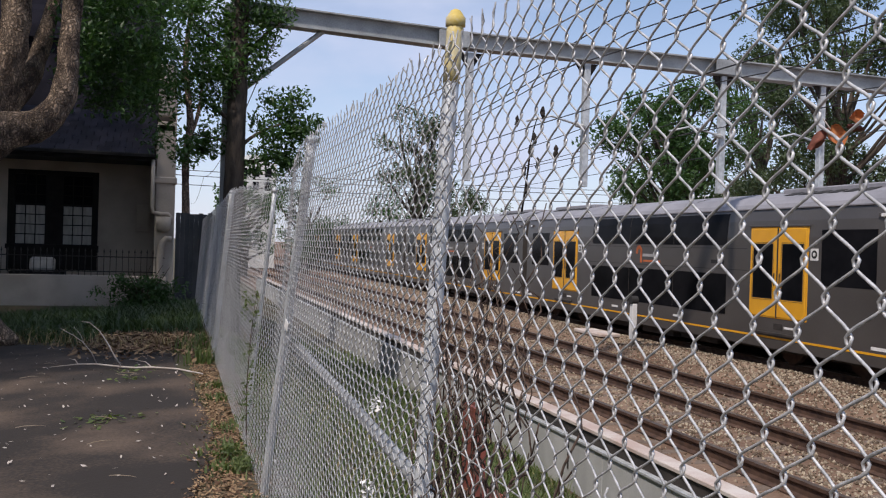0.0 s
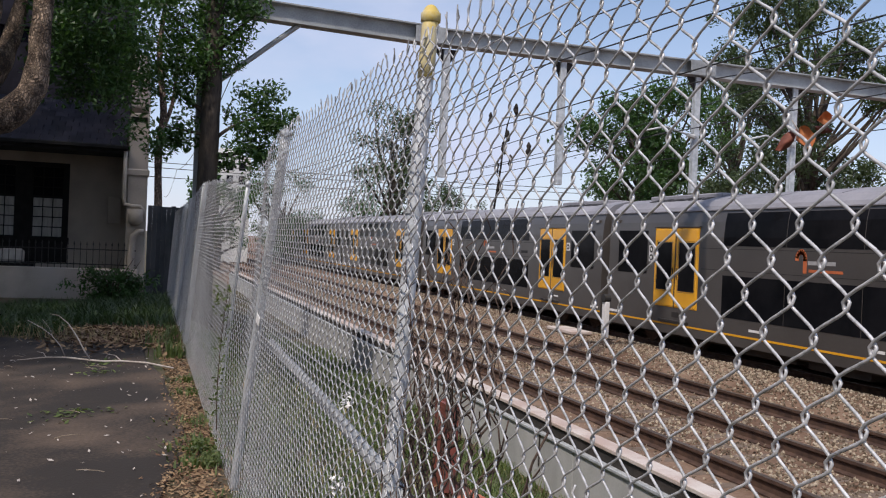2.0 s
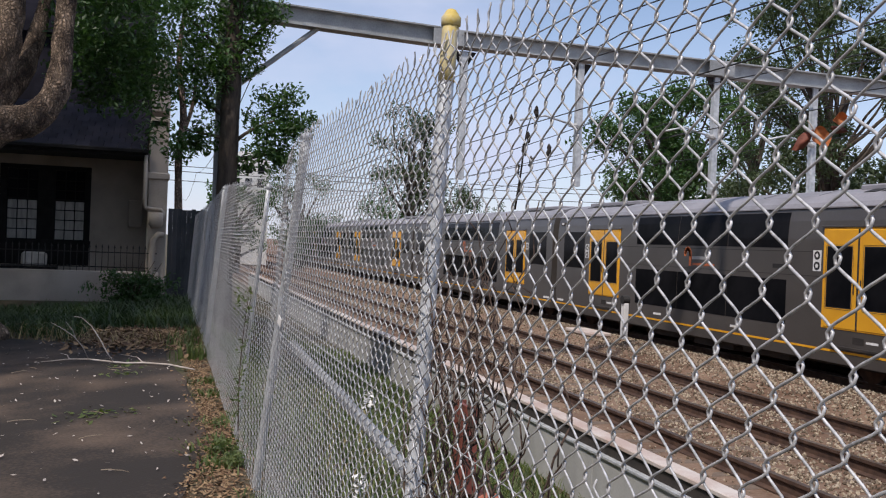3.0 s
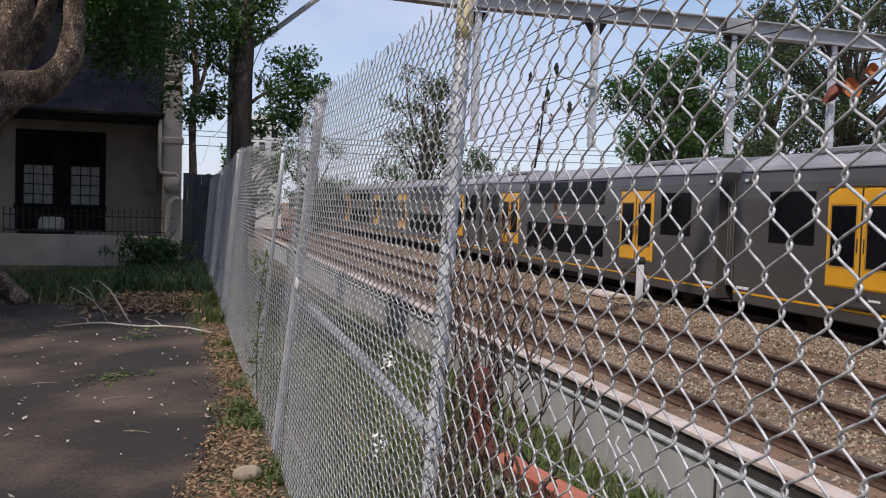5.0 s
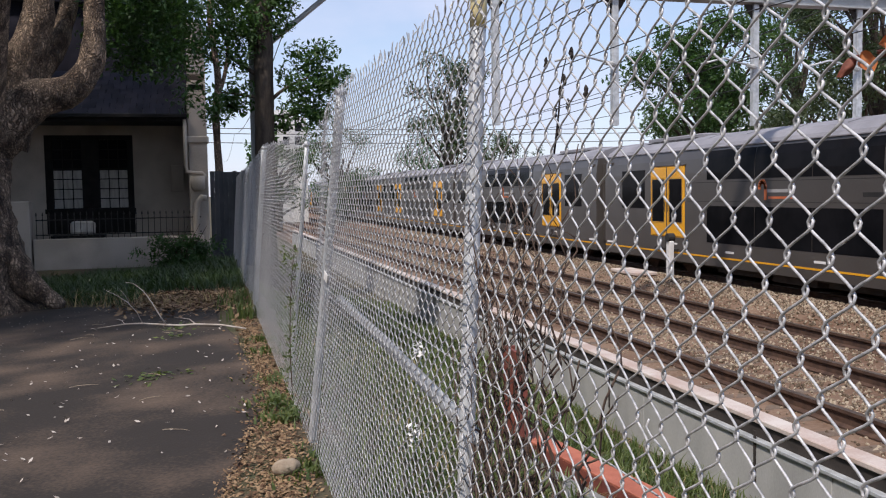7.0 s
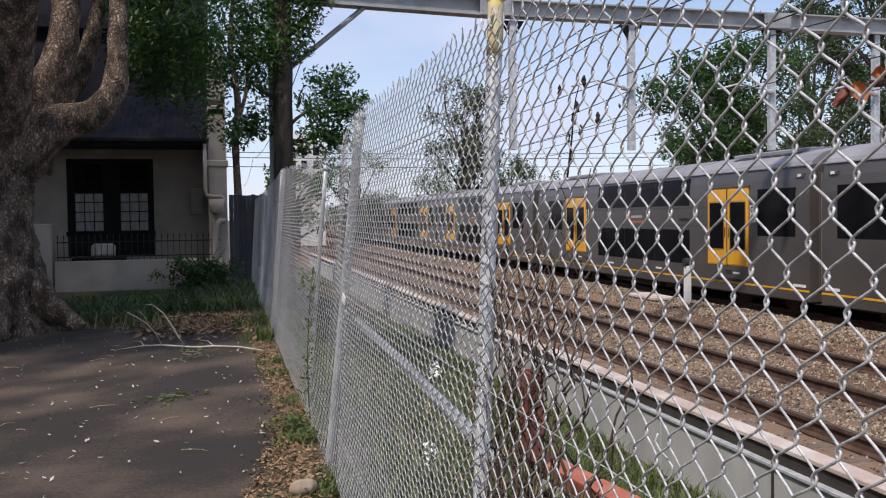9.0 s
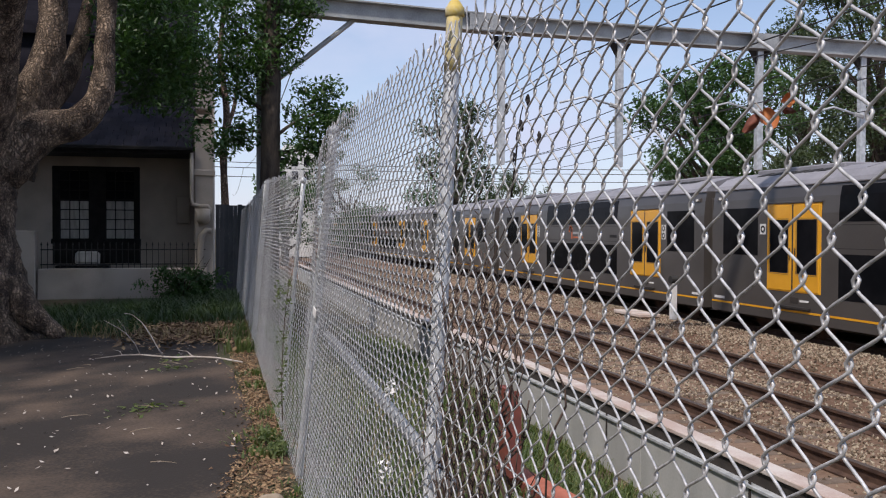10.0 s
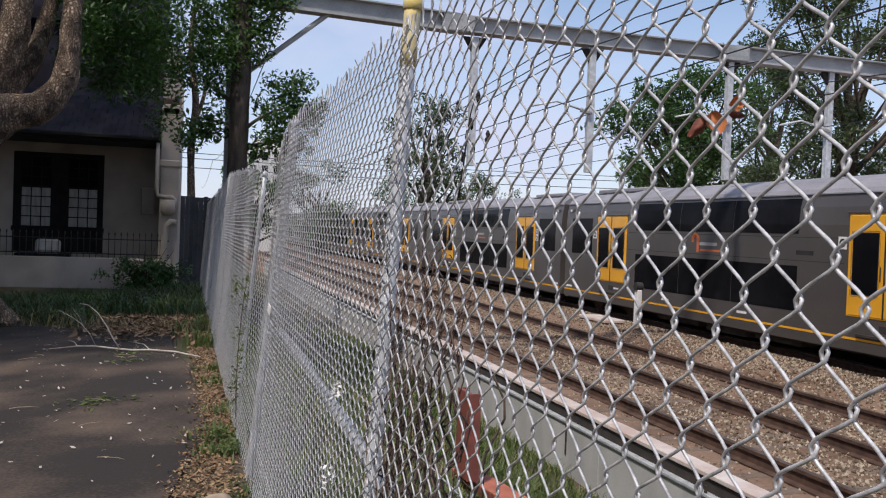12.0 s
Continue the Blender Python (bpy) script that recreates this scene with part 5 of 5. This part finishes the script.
# dried stem with seed heads hanging in the mesh
dried = thing("dried_stem", pose(0, 0, 0), "thin dark dried weed stem with seed heads in the mesh", "weed")
tube("stem", [(fence_x(y, z) + 0.006, y, z) for y, z in [(1.489, 1.575), (1.483, 1.609), (1.476, 1.657), (1.474, 1.703), (1.465, 1.736), (1.449, 1.762)]], [0.0022, 0.0022, 0.002, 0.0017, 0.0013, 0.0008], DARKTWIG, dried, 5)
for y, z in [(1.568, 1.763), (1.462, 1.717), (1.476, 1.692), (1.432, 1.763), (1.352, 1.682), (1.503, 1.656), (1.479, 1.621), (1.436, 1.666)]:
    pts = [Vector((fence_x(y, z) + 0.008, y, z + 0.012 * u)) for u in (-1, -0.5, 0, 0.5, 1)]
    v, f = tube_data(pts, [0.001, 0.0045, 0.0035, 0.0042, 0.001], 7)
    raw("seed_head", [p + 0.004 * noise.noise_vector(p * 160) for p in v], f, DARKTWIG, dried)
# the orange leaf caught in the wires
ol = thing("dead_leaf", pose(0.612, 0.628, 1.632, 0, 0, -17), "curled orange dead leaf caught in the wire mesh", "leaf")


def lobe(name, cx, cz, length, width, turn, curl, material):
    """One curled piece of a dry leaf with a raised midrib and a crinkled edge."""
    lv, lf = [], []
    for i in range(13):
        u = i / 12
        w = width * math.sin(math.pi * (0.06 + 0.9 * u)) ** 0.75
        for k in range(7):
            e = (k - 3) / 3
            a, b = (u - 0.5) * length, w * e * (1 + 0.10 * math.sin(9 * u + 2 * e))
            lv.append((cx + a * math.cos(turn) - b * math.sin(turn), curl * (e * e + 1.3 * (u - 0.5) ** 2) + 0.0012 * math.sin(11 * u + 3 * e), cz + a * math.sin(turn) + b * math.cos(turn)))
    for i in range(12):
        for k in range(6):
            q = i * 7 + k
            lf.append((q, q + 1, q + 8, q + 7))
    raw(name, lv, lf, material, ol, smooth=True)


lobe("blade", 0.004, 0.000, 0.024, 0.0095, radians(-62), -0.005, RUSTLEAF)
lobe("folded_half", -0.011, -0.003, 0.031, 0.0062, radians(50), 0.007, DARKLEAF)
lobe("curled_tip", 0.024, 0.020, 0.015, 0.0075, radians(15), -0.006, RUSTLEAF)
lobe("torn_lobe", 0.026, 0.010, 0.018, 0.0042, radians(-12), 0.005, DARKLEAF)
tube("stalk", [(-0.010, 0, 0.018), (-0.002, 0.001, 0.008), (0.004, 0.002, -0.004), (0.010, 0.001, -0.012)], [0.0006, 0.0009, 0.0009, 0.0005], PALEBRANCH, ol, 5)
# scraps of white wool and a tag on the mesh
for y, z, s in ((2.49, 1.012, 0.022), (2.51, 0.745, 0.03)):
    sc = thing("white_scrap", pose(fence_x(y, z) - 0.012, y, z), "small torn white scrap caught in the mesh", "scrap", "white scraps")
    raw("shred", *leaf_quads([((0, 0, 0), s), ((0, 0.01, s), s * 0.7)], 40000 if s < 0.025 else 22000, 1, (0.006, 0.013)), WHITE, sc)
tg = thing("white_tag", pose(0.548, 4.78, 1.045, 0, 0, 10), "small white plastic tag tied to the fence post", "tag")
part("plate", boxed(-0.003, 0.003, -0.03, 0.03, -0.022, 0.03, 0.003, Matrix.Rotation(radians(25), 4, "X")), WHITE, tg)


# ---- what moves ----
def train_y(t):
    """Along the track, of the train's datum: it slows gently."""
    return 18.2 + 5.669 * t - 0.060 * t ** 2 - 0.001 * t ** 3


def motions():
    for car, c in CARS:
        walk(car, [(0.5 * k, pose(TRAIN_X, train_y(0.5 * k) + c, RAIL_Z)) for k in range(25)])


motions()
